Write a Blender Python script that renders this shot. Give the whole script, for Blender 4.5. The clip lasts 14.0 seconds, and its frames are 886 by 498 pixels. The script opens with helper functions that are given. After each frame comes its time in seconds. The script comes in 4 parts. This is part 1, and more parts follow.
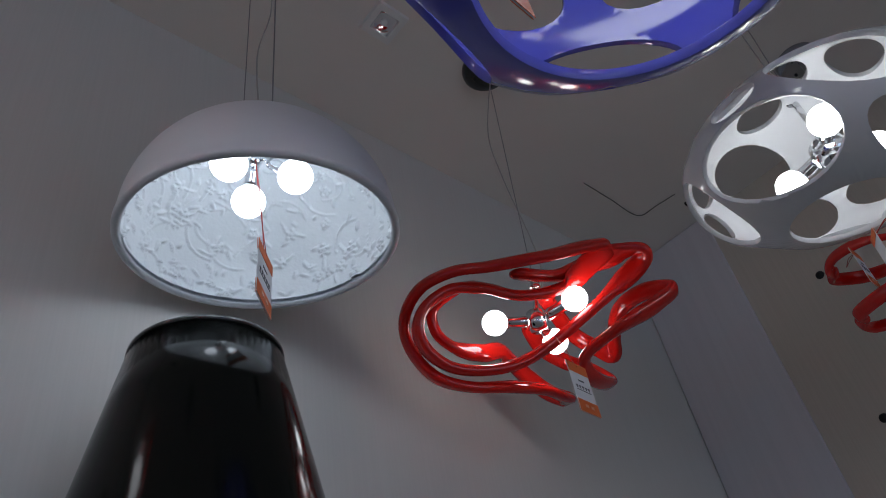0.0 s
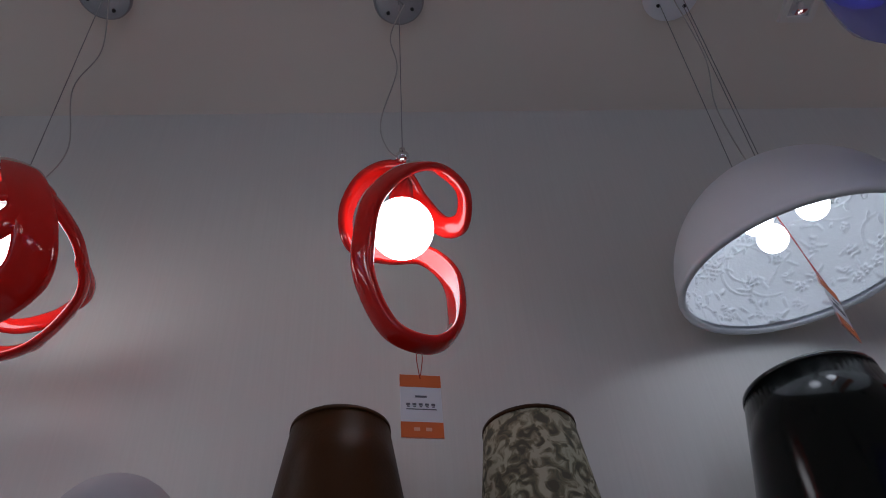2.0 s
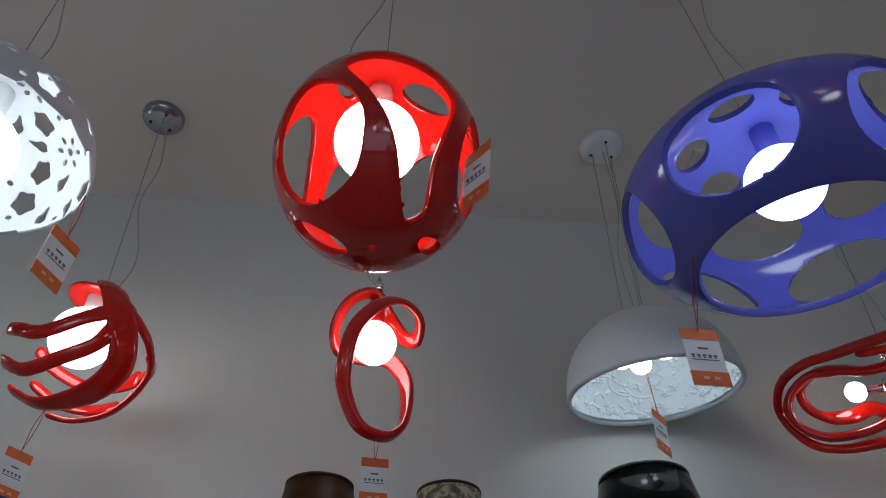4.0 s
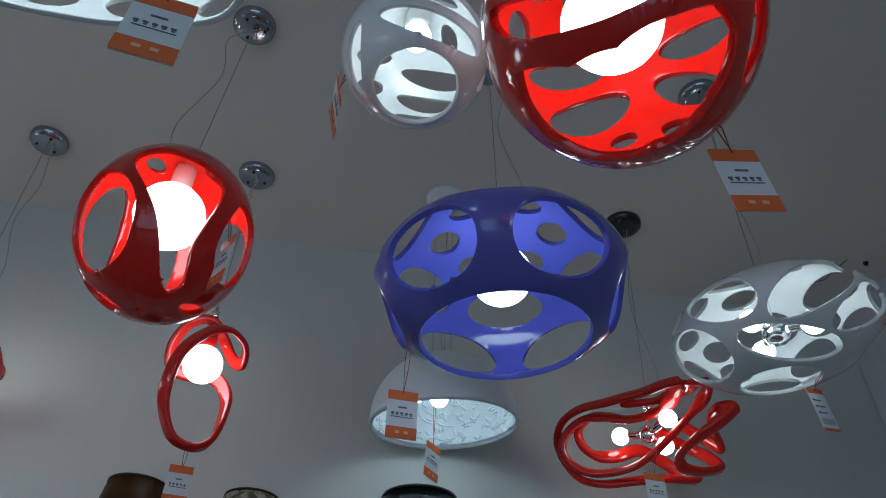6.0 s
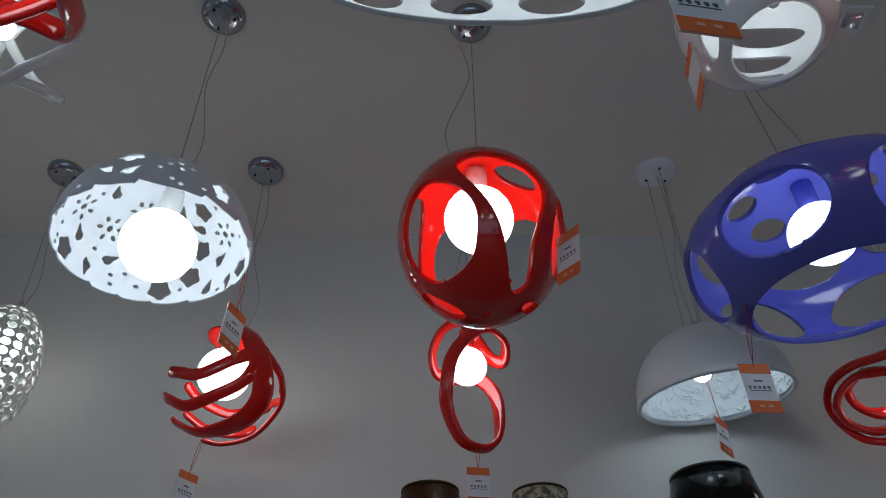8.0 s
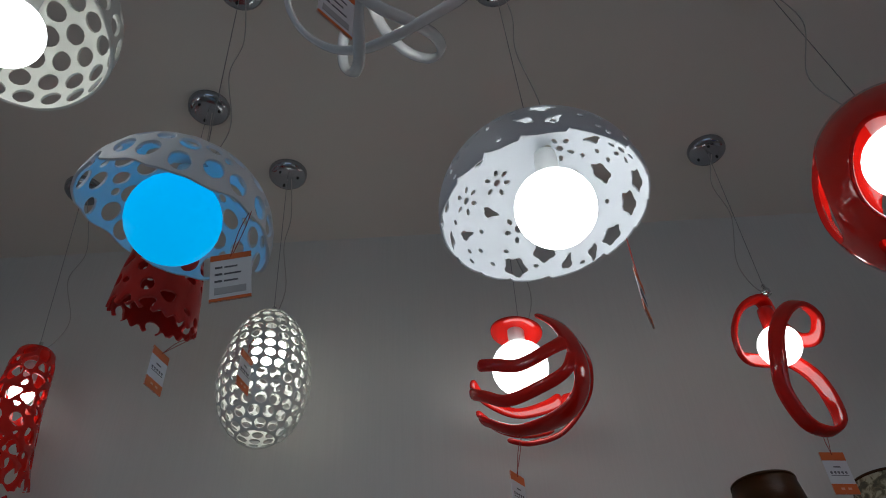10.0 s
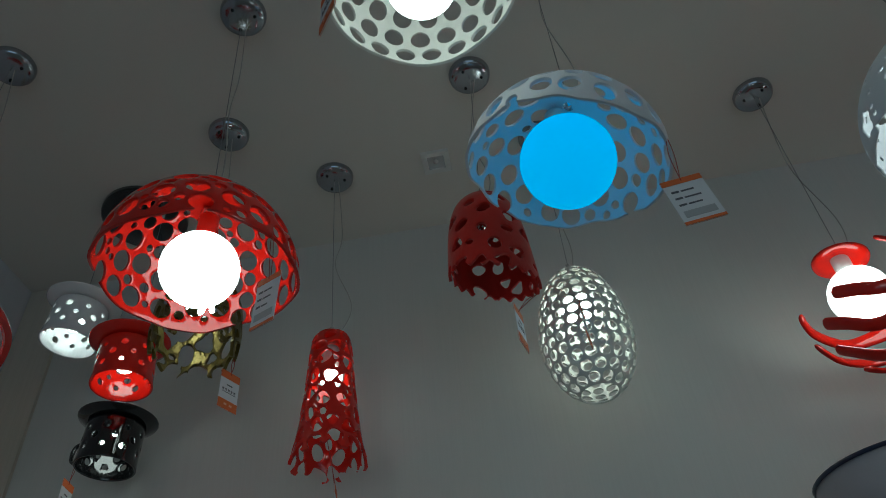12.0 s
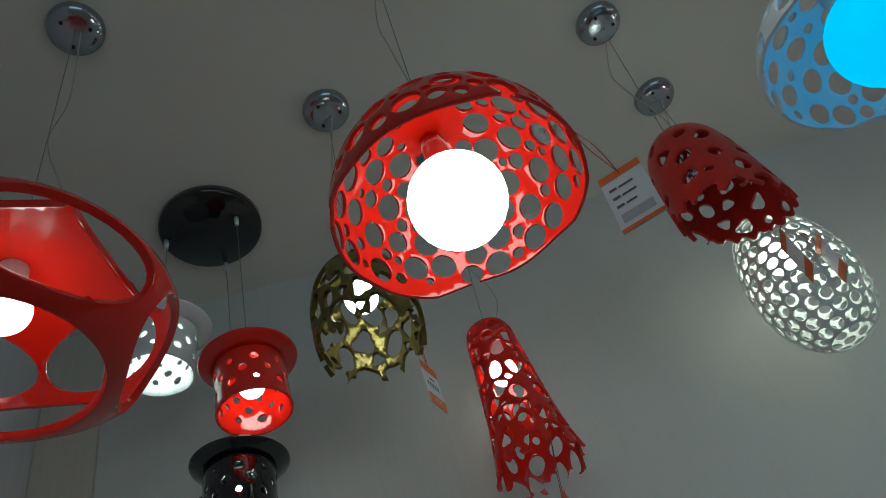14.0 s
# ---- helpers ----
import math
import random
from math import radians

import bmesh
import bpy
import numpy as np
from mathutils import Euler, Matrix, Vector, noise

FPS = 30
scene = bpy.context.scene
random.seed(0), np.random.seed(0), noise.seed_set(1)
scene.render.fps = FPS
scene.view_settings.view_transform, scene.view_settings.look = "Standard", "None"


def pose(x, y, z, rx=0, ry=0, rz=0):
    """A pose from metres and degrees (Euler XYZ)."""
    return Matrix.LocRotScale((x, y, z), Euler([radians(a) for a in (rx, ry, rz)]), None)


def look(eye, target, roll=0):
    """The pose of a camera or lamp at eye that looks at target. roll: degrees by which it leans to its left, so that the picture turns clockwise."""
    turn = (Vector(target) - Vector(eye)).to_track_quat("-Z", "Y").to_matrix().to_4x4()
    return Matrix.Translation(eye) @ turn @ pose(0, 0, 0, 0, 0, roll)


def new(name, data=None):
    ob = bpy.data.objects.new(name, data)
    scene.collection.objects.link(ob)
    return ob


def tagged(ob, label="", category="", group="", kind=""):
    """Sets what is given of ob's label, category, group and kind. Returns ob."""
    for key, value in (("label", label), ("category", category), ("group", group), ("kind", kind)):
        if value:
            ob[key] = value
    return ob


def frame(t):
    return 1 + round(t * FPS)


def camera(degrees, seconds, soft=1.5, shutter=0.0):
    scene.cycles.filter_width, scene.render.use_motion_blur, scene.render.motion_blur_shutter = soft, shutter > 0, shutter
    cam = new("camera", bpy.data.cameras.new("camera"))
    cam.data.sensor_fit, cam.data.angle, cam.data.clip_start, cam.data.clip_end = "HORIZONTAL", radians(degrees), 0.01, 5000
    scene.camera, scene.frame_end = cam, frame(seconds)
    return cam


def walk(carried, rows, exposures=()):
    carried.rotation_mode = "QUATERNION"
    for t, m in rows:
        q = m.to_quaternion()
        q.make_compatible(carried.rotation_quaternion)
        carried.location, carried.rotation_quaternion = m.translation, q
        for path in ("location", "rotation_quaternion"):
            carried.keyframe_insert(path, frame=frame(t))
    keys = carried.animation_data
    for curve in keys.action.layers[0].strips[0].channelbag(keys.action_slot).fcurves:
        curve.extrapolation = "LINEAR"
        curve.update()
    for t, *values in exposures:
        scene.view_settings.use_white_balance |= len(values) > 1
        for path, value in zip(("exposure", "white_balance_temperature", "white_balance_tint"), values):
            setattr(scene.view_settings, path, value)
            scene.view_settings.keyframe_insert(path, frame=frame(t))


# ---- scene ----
cam = camera(61.8, 14.0, 1.0)
PATH = [
    (0, (0.134, 0.376, 1.707), (1.273, 1.395, 2.997), -12.2),
    (0.5, (0.126, 0.347, 1.697), (1.088, 1.506, 3.012), -12.1),
    (1, (0.118, 0.294, 1.704), (0.771, 1.604, 3.066), -11.4),
    (1.5, (0.021, 0.278, 1.708), (0.319, 1.681, 3.101), -6.1),
    (2, (-0.114, 0.227, 1.689), (0.024, 1.664, 3.073), -5.1),
    (2.2, (-0.147, 0.214, 1.681), (-0.04, 1.661, 3.058), -4.8),
    (4.3, (-0.063, -0.416, 1.541), (0.13, 1.078, 2.857), 0.5),
    (4.5, (-0.044, -0.465, 1.521), (0.195, 1.066, 2.787), 1.1),
    (5, (0.046, -0.547, 1.514), (0.341, 0.983, 2.768), 2.2),
    (5.5, (0.171, -0.606, 1.507), (0.425, 0.917, 2.778), 2.7),
    (6, (0.226, -0.666, 1.508), (0.477, 0.818, 2.825), 1.8),
    (6.5, (0.202, -0.705, 1.492), (0.447, 0.751, 2.842), -0.4),
    (7, (0.124, -0.679, 1.489), (0.24, 0.804, 2.826), 1.3),
    (7.5, (-0.01, -0.64, 1.498), (0.022, 0.884, 2.793), 0.7),
    (8, (-0.201, -0.6, 1.517), (-0.158, 0.923, 2.812), -0.9),
    (8.5, (-0.319, -0.525, 1.523), (-0.274, 0.978, 2.842), -2.1),
    (9, (-0.424, -0.416, 1.541), (-0.435, 1.068, 2.882), -2.8),
    (9.2, (-0.517, -0.407, 1.572), (-0.527, 1.103, 2.883), -2.7),
    (11.3, (-1.226, -0.461, 1.479), (-1.225, 0.935, 2.912), -5.5),
    (11.5, (-1.261, -0.424, 1.506), (-1.366, 1.007, 2.899), -4.2),
    (12, (-1.493, -0.385, 1.523), (-1.623, 1.079, 2.879), -6.1),
    (12.5, (-1.688, -0.351, 1.554), (-1.642, 1.153, 2.872), -7.8),
    (13, (-1.794, -0.236, 1.589), (-1.781, 1.168, 3.013), -12.6),
    (13.5, (-1.913, -0.126, 1.62), (-1.872, 1.234, 3.086), -14.7),
    (14, (-2.159, -0.112, 1.654), (-1.95, 1.256, 3.099), -21.7),
]
EXPO = [(0, -0.1, 5900, 10), (2, -0.22, 5950, 15), (4.5, -0.05, 5750, -3), (7.0, -0.05, 5150, -8), (9, -0.6, 6250, 9), (12, -0.70, 5700, -14), (14, -0.18, 5750, -17)]
walk(cam, [(t, look(eye, target, roll)) for t, eye, target, roll in PATH], EXPO)

# ---- light ----
world = bpy.data.worlds.new("world")
scene.world = world
world.use_nodes = True
wn = world.node_tree.nodes
sky = wn.new("ShaderNodeTexSky")
sky.sky_type = "NISHITA"
sky.sun_disc = False
sky.sun_elevation, sky.sun_rotation = radians(35), radians(160)
world.node_tree.links.new(sky.outputs[0], wn["Background"].inputs[0])
wn["Background"].inputs[1].default_value = 0.06

H = 3.19          # ceiling height
WALL = 1.30       # back wall plane
RIGHT, LEFT, REAR = 2.1, -3.02, -4.6

day = new("daylight", bpy.data.lights.new("daylight", "AREA"))
day.data.shape, day.data.size, day.data.size_y = "RECTANGLE", 3.6, 2.2
day.data.energy, day.data.color = 26, (0.62, 0.76, 1.0)
day.matrix_world = look((-0.4, REAR + 0.12, 1.35), (-0.4, 1.0, 1.7))


# ---- materials ----
def mat(name, color, rough=0.5, metal=0.0, coat=0.0, vary=0.06, scale=9.0, bump=0.0, bscale=60.0, trans=0.0, sub=0.0):
    m = bpy.data.materials.new(name)
    m.use_nodes = True
    nt = m.node_tree
    b = nt.nodes["Principled BSDF"]
    b.inputs["Roughness"].default_value = rough
    b.inputs["Metallic"].default_value = metal
    b.inputs["Coat Weight"].default_value = coat
    b.inputs["Coat Roughness"].default_value = 0.06
    b.inputs["Transmission Weight"].default_value = trans
    if sub:
        b.inputs["Subsurface Weight"].default_value = sub
        b.inputs["Subsurface Radius"].default_value = (0.02, 0.012, 0.01)
    co = nt.nodes.new("ShaderNodeTexCoord")
    n1 = nt.nodes.new("ShaderNodeTexNoise")
    n1.inputs["Scale"].default_value, n1.inputs["Detail"].default_value = scale, 6
    nt.links.new(co.outputs["Object"], n1.inputs["Vector"])
    mix = nt.nodes.new("ShaderNodeMix")
    mix.data_type = "RGBA"
    c = np.array(color)
    mix.inputs[6].default_value = (*np.clip(c * (1 - vary), 0, 1), 1)
    mix.inputs[7].default_value = (*np.clip(c * (1 + vary), 0, 1), 1)
    nt.links.new(n1.outputs["Fac"], mix.inputs[0])
    nt.links.new(mix.outputs[2], b.inputs["Base Color"])
    rr = nt.nodes.new("ShaderNodeMapRange")
    rr.inputs[3].default_value, rr.inputs[4].default_value = max(rough - 0.06, 0.02), rough + 0.08
    n2 = nt.nodes.new("ShaderNodeTexNoise")
    n2.inputs["Scale"].default_value = scale * 4
    nt.links.new(co.outputs["Object"], n2.inputs["Vector"])
    nt.links.new(n2.outputs["Fac"], rr.inputs[0])
    nt.links.new(rr.outputs[0], b.inputs["Roughness"])
    if bump:
        bp = nt.nodes.new("ShaderNodeBump")
        bp.inputs["Strength"].default_value, bp.inputs["Distance"].default_value = bump, 0.004
        n3 = nt.nodes.new("ShaderNodeTexNoise")
        n3.inputs["Scale"].default_value = bscale
        nt.links.new(co.outputs["Object"], n3.inputs["Vector"])
        nt.links.new(n3.outputs["Fac"], bp.inputs["Height"])
        nt.links.new(bp.outputs[0], b.inputs["Normal"])
    return m


def glow(name, color, strength):
    m = bpy.data.materials.new(name)
    m.use_nodes = True
    b = m.node_tree.nodes["Principled BSDF"]
    b.inputs["Base Color"].default_value = (0.9, 0.9, 0.9, 1)
    b.inputs["Emission Color"].default_value = (*color, 1)
    b.inputs["Emission Strength"].default_value = strength
    return m


def woven(name, color, dark, stretch):
    """Wall covering: fine upright threads over faint stains."""
    m = mat(name, color, 0.75, vary=0.05, scale=1.3)
    nt = m.node_tree
    b = nt.nodes["Principled BSDF"]
    old = b.inputs["Base Color"].links[0].from_socket
    co = nt.nodes.new("ShaderNodeTexCoord")
    mp = nt.nodes.new("ShaderNodeMapping")
    mp.inputs["Scale"].default_value = stretch
    n = nt.nodes.new("ShaderNodeTexNoise")
    n.inputs["Scale"].default_value, n.inputs["Detail"].default_value = 1.0, 5
    nt.links.new(co.outputs["Object"], mp.inputs[0])
    nt.links.new(mp.outputs[0], n.inputs["Vector"])
    ramp = nt.nodes.new("ShaderNodeValToRGB")
    ramp.color_ramp.elements[0].position, ramp.color_ramp.elements[1].position = 0.38, 0.62
    ramp.color_ramp.elements[0].color = (*dark, 1)
    ramp.color_ramp.elements[1].color = (1, 1, 1, 1)
    nt.links.new(n.outputs["Fac"], ramp.inputs[0])
    mx = nt.nodes.new("ShaderNodeMix")
    mx.data_type, mx.blend_type = "RGBA", "MULTIPLY"
    mx.inputs[0].default_value = 1.0
    nt.links.new(old, mx.inputs[6])
    nt.links.new(ramp.outputs[0], mx.inputs[7])
    nt.links.new(mx.outputs[2], b.inputs["Base Color"])
    bp = nt.nodes.new("ShaderNodeBump")
    bp.inputs["Strength"].default_value, bp.inputs["Distance"].default_value = 0.15, 0.001
    nt.links.new(n.outputs["Fac"], bp.inputs["Height"])
    nt.links.new(bp.outputs[0], b.inputs["Normal"])
    return m


def floral(name):
    """Pale cloth with printed dark leaf clusters."""
    m = mat(name, (0.55, 0.52, 0.40), 0.8, vary=0.08, scale=6)
    nt = m.node_tree
    b = nt.nodes["Principled BSDF"]
    co = nt.nodes.new("ShaderNodeTexCoord")
    n = nt.nodes.new("ShaderNodeTexNoise")
    n.inputs["Scale"].default_value, n.inputs["Detail"].default_value, n.inputs["Distortion"].default_value = 46.0, 5, 1.2
    nt.links.new(co.outputs["Object"], n.inputs["Vector"])
    ramp = nt.nodes.new("ShaderNodeValToRGB")
    e = ramp.color_ramp.elements
    e[0].position, e[0].color = 0.40, (0.09, 0.085, 0.055, 1)
    e[1].position, e[1].color = 0.58, (0.44, 0.42, 0.30, 1)
    k = e.new(0.49)
    k.color = (0.20, 0.18, 0.11, 1)
    nt.links.new(n.outputs["Fac"], ramp.inputs[0])
    nt.links.new(ramp.outputs[0], b.inputs["Base Color"])
    return m


RED = mat("red_lacquer", (0.62, 0.009, 0.005), 0.09, coat=0.25, vary=0.10, scale=5)
REDM = mat("red_resin", (0.55, 0.014, 0.010), 0.32, coat=0.2, vary=0.12, scale=14, bump=0.15, bscale=40)
BLUE = mat("blue_lacquer", (0.115, 0.125, 0.56), 0.14, coat=0.3, vary=0.08, scale=5)
WHITE = mat("white_lacquer", (0.78, 0.79, 0.80), 0.16, coat=0.5, vary=0.03, scale=5)
WMATT = mat("white_matt_shell", (0.74, 0.76, 0.80), 0.42, vary=0.04, scale=4)
PLASTER = mat("white_plaster", (0.80, 0.82, 0.84), 0.55, vary=0.03, scale=20, bump=0.2, bscale=120)
CREAM = mat("cream_resin", (0.80, 0.80, 0.74), 0.3, coat=0.2, vary=0.04, scale=9, bump=0.12, bscale=30)
BLACK = mat("black_gloss", (0.006, 0.006, 0.007), 0.10, coat=0.6, vary=0.2, scale=8)
BSHADE = mat("black_shade_film", (0.004, 0.005, 0.004), 0.12, coat=0.0, vary=0.3, scale=12, bump=0.12, bscale=14)
BROWN = mat("brown_satin", (0.040, 0.015, 0.003), 0.42, vary=0.25, scale=4, bump=0.1, bscale=200)
GOLD = mat("old_gold", (0.22, 0.17, 0.05), 0.35, metal=0.75, vary=0.3, scale=25, bump=0.5, bscale=90)
CHROME = mat("chrome", (0.75, 0.76, 0.78), 0.07, metal=1.0, vary=0.03)
CANOPY = mat("satin_chrome", (0.40, 0.42, 0.46), 0.16, metal=1.0, vary=0.08, scale=20)
STEEL = mat("wire_steel", (0.30, 0.30, 0.30), 0.4, metal=0.8, vary=0.1)
CABLE = mat("clear_cable", (0.42, 0.40, 0.37), 0.4, vary=0.1)
STRING = mat("red_string", (0.35, 0.03, 0.02), 0.8, vary=0.1)
ORANGE = mat("orange_print", (0.72, 0.16, 0.035), 0.6, vary=0.05)
PAPER = mat("white_card", (0.76, 0.77, 0.80), 0.6, vary=0.03)
INK = mat("grey_ink", (0.13, 0.13, 0.15), 0.7)
PALEINK = mat("pale_ink", (0.85, 0.45, 0.30), 0.7)
SOCKET = mat("white_socket", (0.65, 0.65, 0.64), 0.4)
DARK = mat("dark_hole", (0.01, 0.01, 0.01), 0.7)
GLASS = mat("milk_glass", (0.42, 0.40, 0.43), 0.5, coat=0.0, vary=0.03)
GLASSRIM = mat("dark_blue_rim", (0.02, 0.025, 0.06), 0.3)
BSHADE.node_tree.nodes["Principled BSDF"].inputs["Specular IOR Level"].default_value = 0.2
BROWN.node_tree.nodes["Principled BSDF"].inputs["Specular IOR Level"].default_value = 0.15
FLORAL = floral("floral_cloth")
BULB = glow("lit_bulb", (1.0, 0.98, 0.95), 6.2)
BULBS = glow("lit_small_bulb", (1.0, 0.97, 0.92), 9.5)
BULBE = glow("lit_bright_bulb", (1.0, 0.97, 0.92), 11.0)
BULBD = glow("lit_frosted_bulb", (0.90, 0.96, 1.0), 7.0)
BULBB = glow("lit_blue_bulb", (0.004, 0.48, 1.0), 1.2)
BULBB.node_tree.nodes["Principled BSDF"].inputs["Base Color"].default_value = (0.02, 0.22, 0.6, 1)
PAPERWALL = woven("pale_woven_wallpaper", (0.63, 0.62, 0.59), (0.972, 0.972, 0.972), (220, 220, 3.0))
SIDEWALL = woven("beige_wallpaper", (0.60, 0.54, 0.46), (0.95, 0.95, 0.94), (220, 220, 3.0))
PANELM = woven("lilac_panel", (0.66, 0.64, 0.67), (0.96, 0.96, 0.96), (60, 60, 1.5))
CEILM = mat("ceiling_paint", (0.70, 0.66, 0.60), 0.85, vary=0.06, scale=0.9, bump=0.08, bscale=260)
FLOORM = mat("floor_tile", (0.42, 0.38, 0.33), 0.3, vary=0.08, scale=1.2)
SKIRT = mat("white_woodwork", (0.7, 0.69, 0.66), 0.45)


# ---- mesh helpers ----
def part(name, me, material, parent=None, label="", smooth=True):
    """One mesh object, from a bmesh or a mesh, under a thing or a part."""
    if isinstance(me, bmesh.types.BMesh):
        bm, me = me, bpy.data.meshes.new(name)
        bm.to_mesh(me)
        bm.free()
    if smooth:
        me.shade_smooth()
    if not me.materials:
        me.materials.append(material)
    ob = new(name, me)
    if parent:
        ob.parent = parent
    if label:
        ob["label"] = label
    return ob


def thing(name, at, label, category, group=""):
    e = new(name)
    e.empty_display_size = 0.05
    e.matrix_world = at if isinstance(at, Matrix) else pose(*at)
    return tagged(e, label, category, group)


def from_arrays(name, verts, faces):
    me = bpy.data.meshes.new(name)
    me.from_pydata([tuple(map(float, v)) for v in verts], [], [tuple(int(i) for i in f) for f in faces])
    me.validate()
    return me


def lathe(profile, n=40, close=False):
    """A turned mesh about z from (r, z) pairs."""
    bm = bmesh.new()
    rings = []
    for r, z in profile:
        if r < 1e-6:
            rings.append([bm.verts.new((0, 0, z))])
        else:
            rings.append([bm.verts.new((r * math.cos(2 * math.pi * i / n), r * math.sin(2 * math.pi * i / n), z)) for i in range(n)])
    pairs = list(zip(rings, rings[1:])) + ([(rings[-1], rings[0])] if close else [])
    for a, b in pairs:
        for i in range(n):
            j = (i + 1) % n
            f = [a[i % len(a)], a[j % len(a)], b[j % len(b)], b[i % len(b)]]
            f = list(dict.fromkeys(f))
            if len(f) > 2:
                bm.faces.new(f)
    bmesh.ops.recalc_face_normals(bm, faces=bm.faces)
    return bm


def ball(r, n=32, squash=1.0):
    bm = bmesh.new()
    bmesh.ops.create_uvsphere(bm, u_segments=n, v_segments=n // 2, radius=r)
    bmesh.ops.scale(bm, vec=(1, 1, squash), verts=bm.verts)
    return bm


def box(x0, x1, y0, y1, z0, z1, bevel=0.0):
    bm = bmesh.new()
    bmesh.ops.create_cube(bm, size=1)
    bmesh.ops.scale(bm, vec=(x1 - x0, y1 - y0, z1 - z0), verts=bm.verts)
    bmesh.ops.translate(bm, vec=((x0 + x1) / 2, (y0 + y1) / 2, (z0 + z1) / 2), verts=bm.verts)
    if bevel:
        bmesh.ops.bevel(bm, geom=bm.edges[:], offset=bevel, segments=2, affect="EDGES", profile=0.6)
    return bm


def spline(points, closed, steps=10):
    """Catmull-Rom samples through points."""
    p = np.array(points, float)
    n = len(p)
    out = []
    for i in range(n if closed else n - 1):
        k = [(i + d) % n if closed else min(max(i + d, 0), n - 1) for d in (-1, 0, 1, 2)]
        a, b, c, d = p[k]
        for t in np.arange(steps) / steps:
            out.append(0.5 * (2 * b + (c - a) * t + (2 * a - 5 * b + 4 * c - d) * t * t + (3 * b - a - 3 * c + d) * t**3))
    if not closed:
        out.append(p[-1])
    return np.array(out)


def band(points, width, thick, closed=True, centre=(0, 0, 0), steps=10, sides=12, power=2.6, taper=False):
    """A rounded strap swept along points; its flat face looks to the centre."""
    q = spline(points, closed, steps)
    m = len(q)
    tan = np.roll(q, -1, 0) - np.roll(q, 1, 0)
    if not closed:
        tan[0], tan[-1] = q[1] - q[0], q[-1] - q[-2]
    tan /= np.linalg.norm(tan, axis=1)[:, None]
    out = q - np.array(centre)
    nor = out - (out * tan).sum(1)[:, None] * tan
    for _ in range(6):
        nor = nor / (np.linalg.norm(nor, axis=1)[:, None] + 1e-9)
        nb = (np.roll(nor, 1, 0) + np.roll(nor, -1, 0)) if closed else nor * 2
        nor = nor + 0.5 * nb
        nor -= (nor * tan).sum(1)[:, None] * tan
    nor /= np.linalg.norm(nor, axis=1)[:, None] + 1e-9
    bi = np.cross(tan, nor)
    a = 2 * np.pi * np.arange(sides) / sides
    cx = np.sign(np.cos(a)) * np.abs(np.cos(a)) ** (2 / power)
    cy = np.sign(np.sin(a)) * np.abs(np.sin(a)) ** (2 / power)
    w = np.full(m, width / 2.0) if np.isscalar(width) else np.interp(np.arange(m) / steps, np.arange(len(width)), width) / 2
    t = np.full(m, thick / 2.0)
    if taper and not closed:
        e = np.minimum(np.arange(m), m - 1 - np.arange(m)) / 3.0
        k = np.sqrt(np.clip(1 - (1 - np.clip(e, 0, 1)) ** 2, 0.05, 1))
        w, t = w * k, t * k
    v = q[:, None] + bi[:, None] * (w[:, None] * cx)[..., None] + nor[:, None] * (t[:, None] * cy)[..., None]
    v = v.reshape(-1, 3)
    f = []
    for i in range(m if closed else m - 1):
        for j in range(sides):
            a0, a1 = i * sides + j, i * sides + (j + 1) % sides
            b0, b1 = ((i + 1) % m) * sides + j, ((i + 1) % m) * sides + (j + 1) % sides
            f.append((a0, b0, b1, a1))
    if not closed:
        f.append(tuple(range(sides)))
        f.append(tuple((m - 1) * sides + j for j in reversed(range(sides))))
    me = from_arrays("band", v, f)
    bm = bmesh.new()
    bm.from_mesh(me)
    bmesh.ops.recalc_face_normals(bm, faces=bm.faces)
    return bm


def wire(points, r=0.0012, sides=6, steps=8):
    return band(points, 2 * r, 2 * r, False, (37, 41, 13), steps, sides, 2.0)


# ---- pierced shells ----
def sphere_prof(a, c):
    """Profile of a spheroid; its parameter is the angle from the top."""
    return lambda p: (a * np.sin(p), c * np.cos(p))


def table_prof(rz):
    """Profile through (r, z) pairs by arc length, rounded; returns it and its length."""
    q = spline([(r, 0, z) for r, z in rz], False, 12)[:, [0, 2]]
    q[0, 0] = 0
    s = np.r_[0, np.cumsum(np.linalg.norm(np.diff(q, axis=0), axis=1))]
    return (lambda p: (np.maximum(np.interp(p, s, q[:, 0]), 0), np.interp(p, s, q[:, 1]))), float(s[-1])


def oval(az, p, a, b, rot=0.0, n=20, prof=None, power=2.0, star=0, ripple=0.0, seed=0):
    """A hole outline in (angle, parameter): for spheroids a and b are angles in degrees, else metres."""
    ph = 2 * np.pi * np.arange(n) / n
    k = np.ones(n)
    if star:
        k = 1 + ripple * np.cos(star * ph + seed)
    x = np.sign(np.cos(ph)) * np.abs(np.cos(ph)) ** (2 / power) * a * k
    y = np.sign(np.sin(ph)) * np.abs(np.sin(ph)) ** (2 / power) * b * k
    c, s = math.cos(radians(rot)), math.sin(radians(rot))
    x, y = c * x - s * y, s * x + c * y
    if prof is None:
        d = np.array(Matrix.Rotation(radians(az), 3, "Z") @ Matrix.Rotation(radians(p), 3, "Y"))
        r = np.radians(np.hypot(x, y))
        psi = np.arctan2(x, y)
        v = np.stack([np.sin(r) * np.cos(psi), np.sin(r) * np.sin(psi), np.cos(r)], -1) @ d.T
        return np.stack([np.arctan2(v[:, 1], v[:, 0]), np.arccos(np.clip(v[:, 2], -1, 1))], -1)
    r0 = max(float(prof(p)[0]), 1e-3)
    return np.stack([radians(az) + x / r0, p + y], -1)


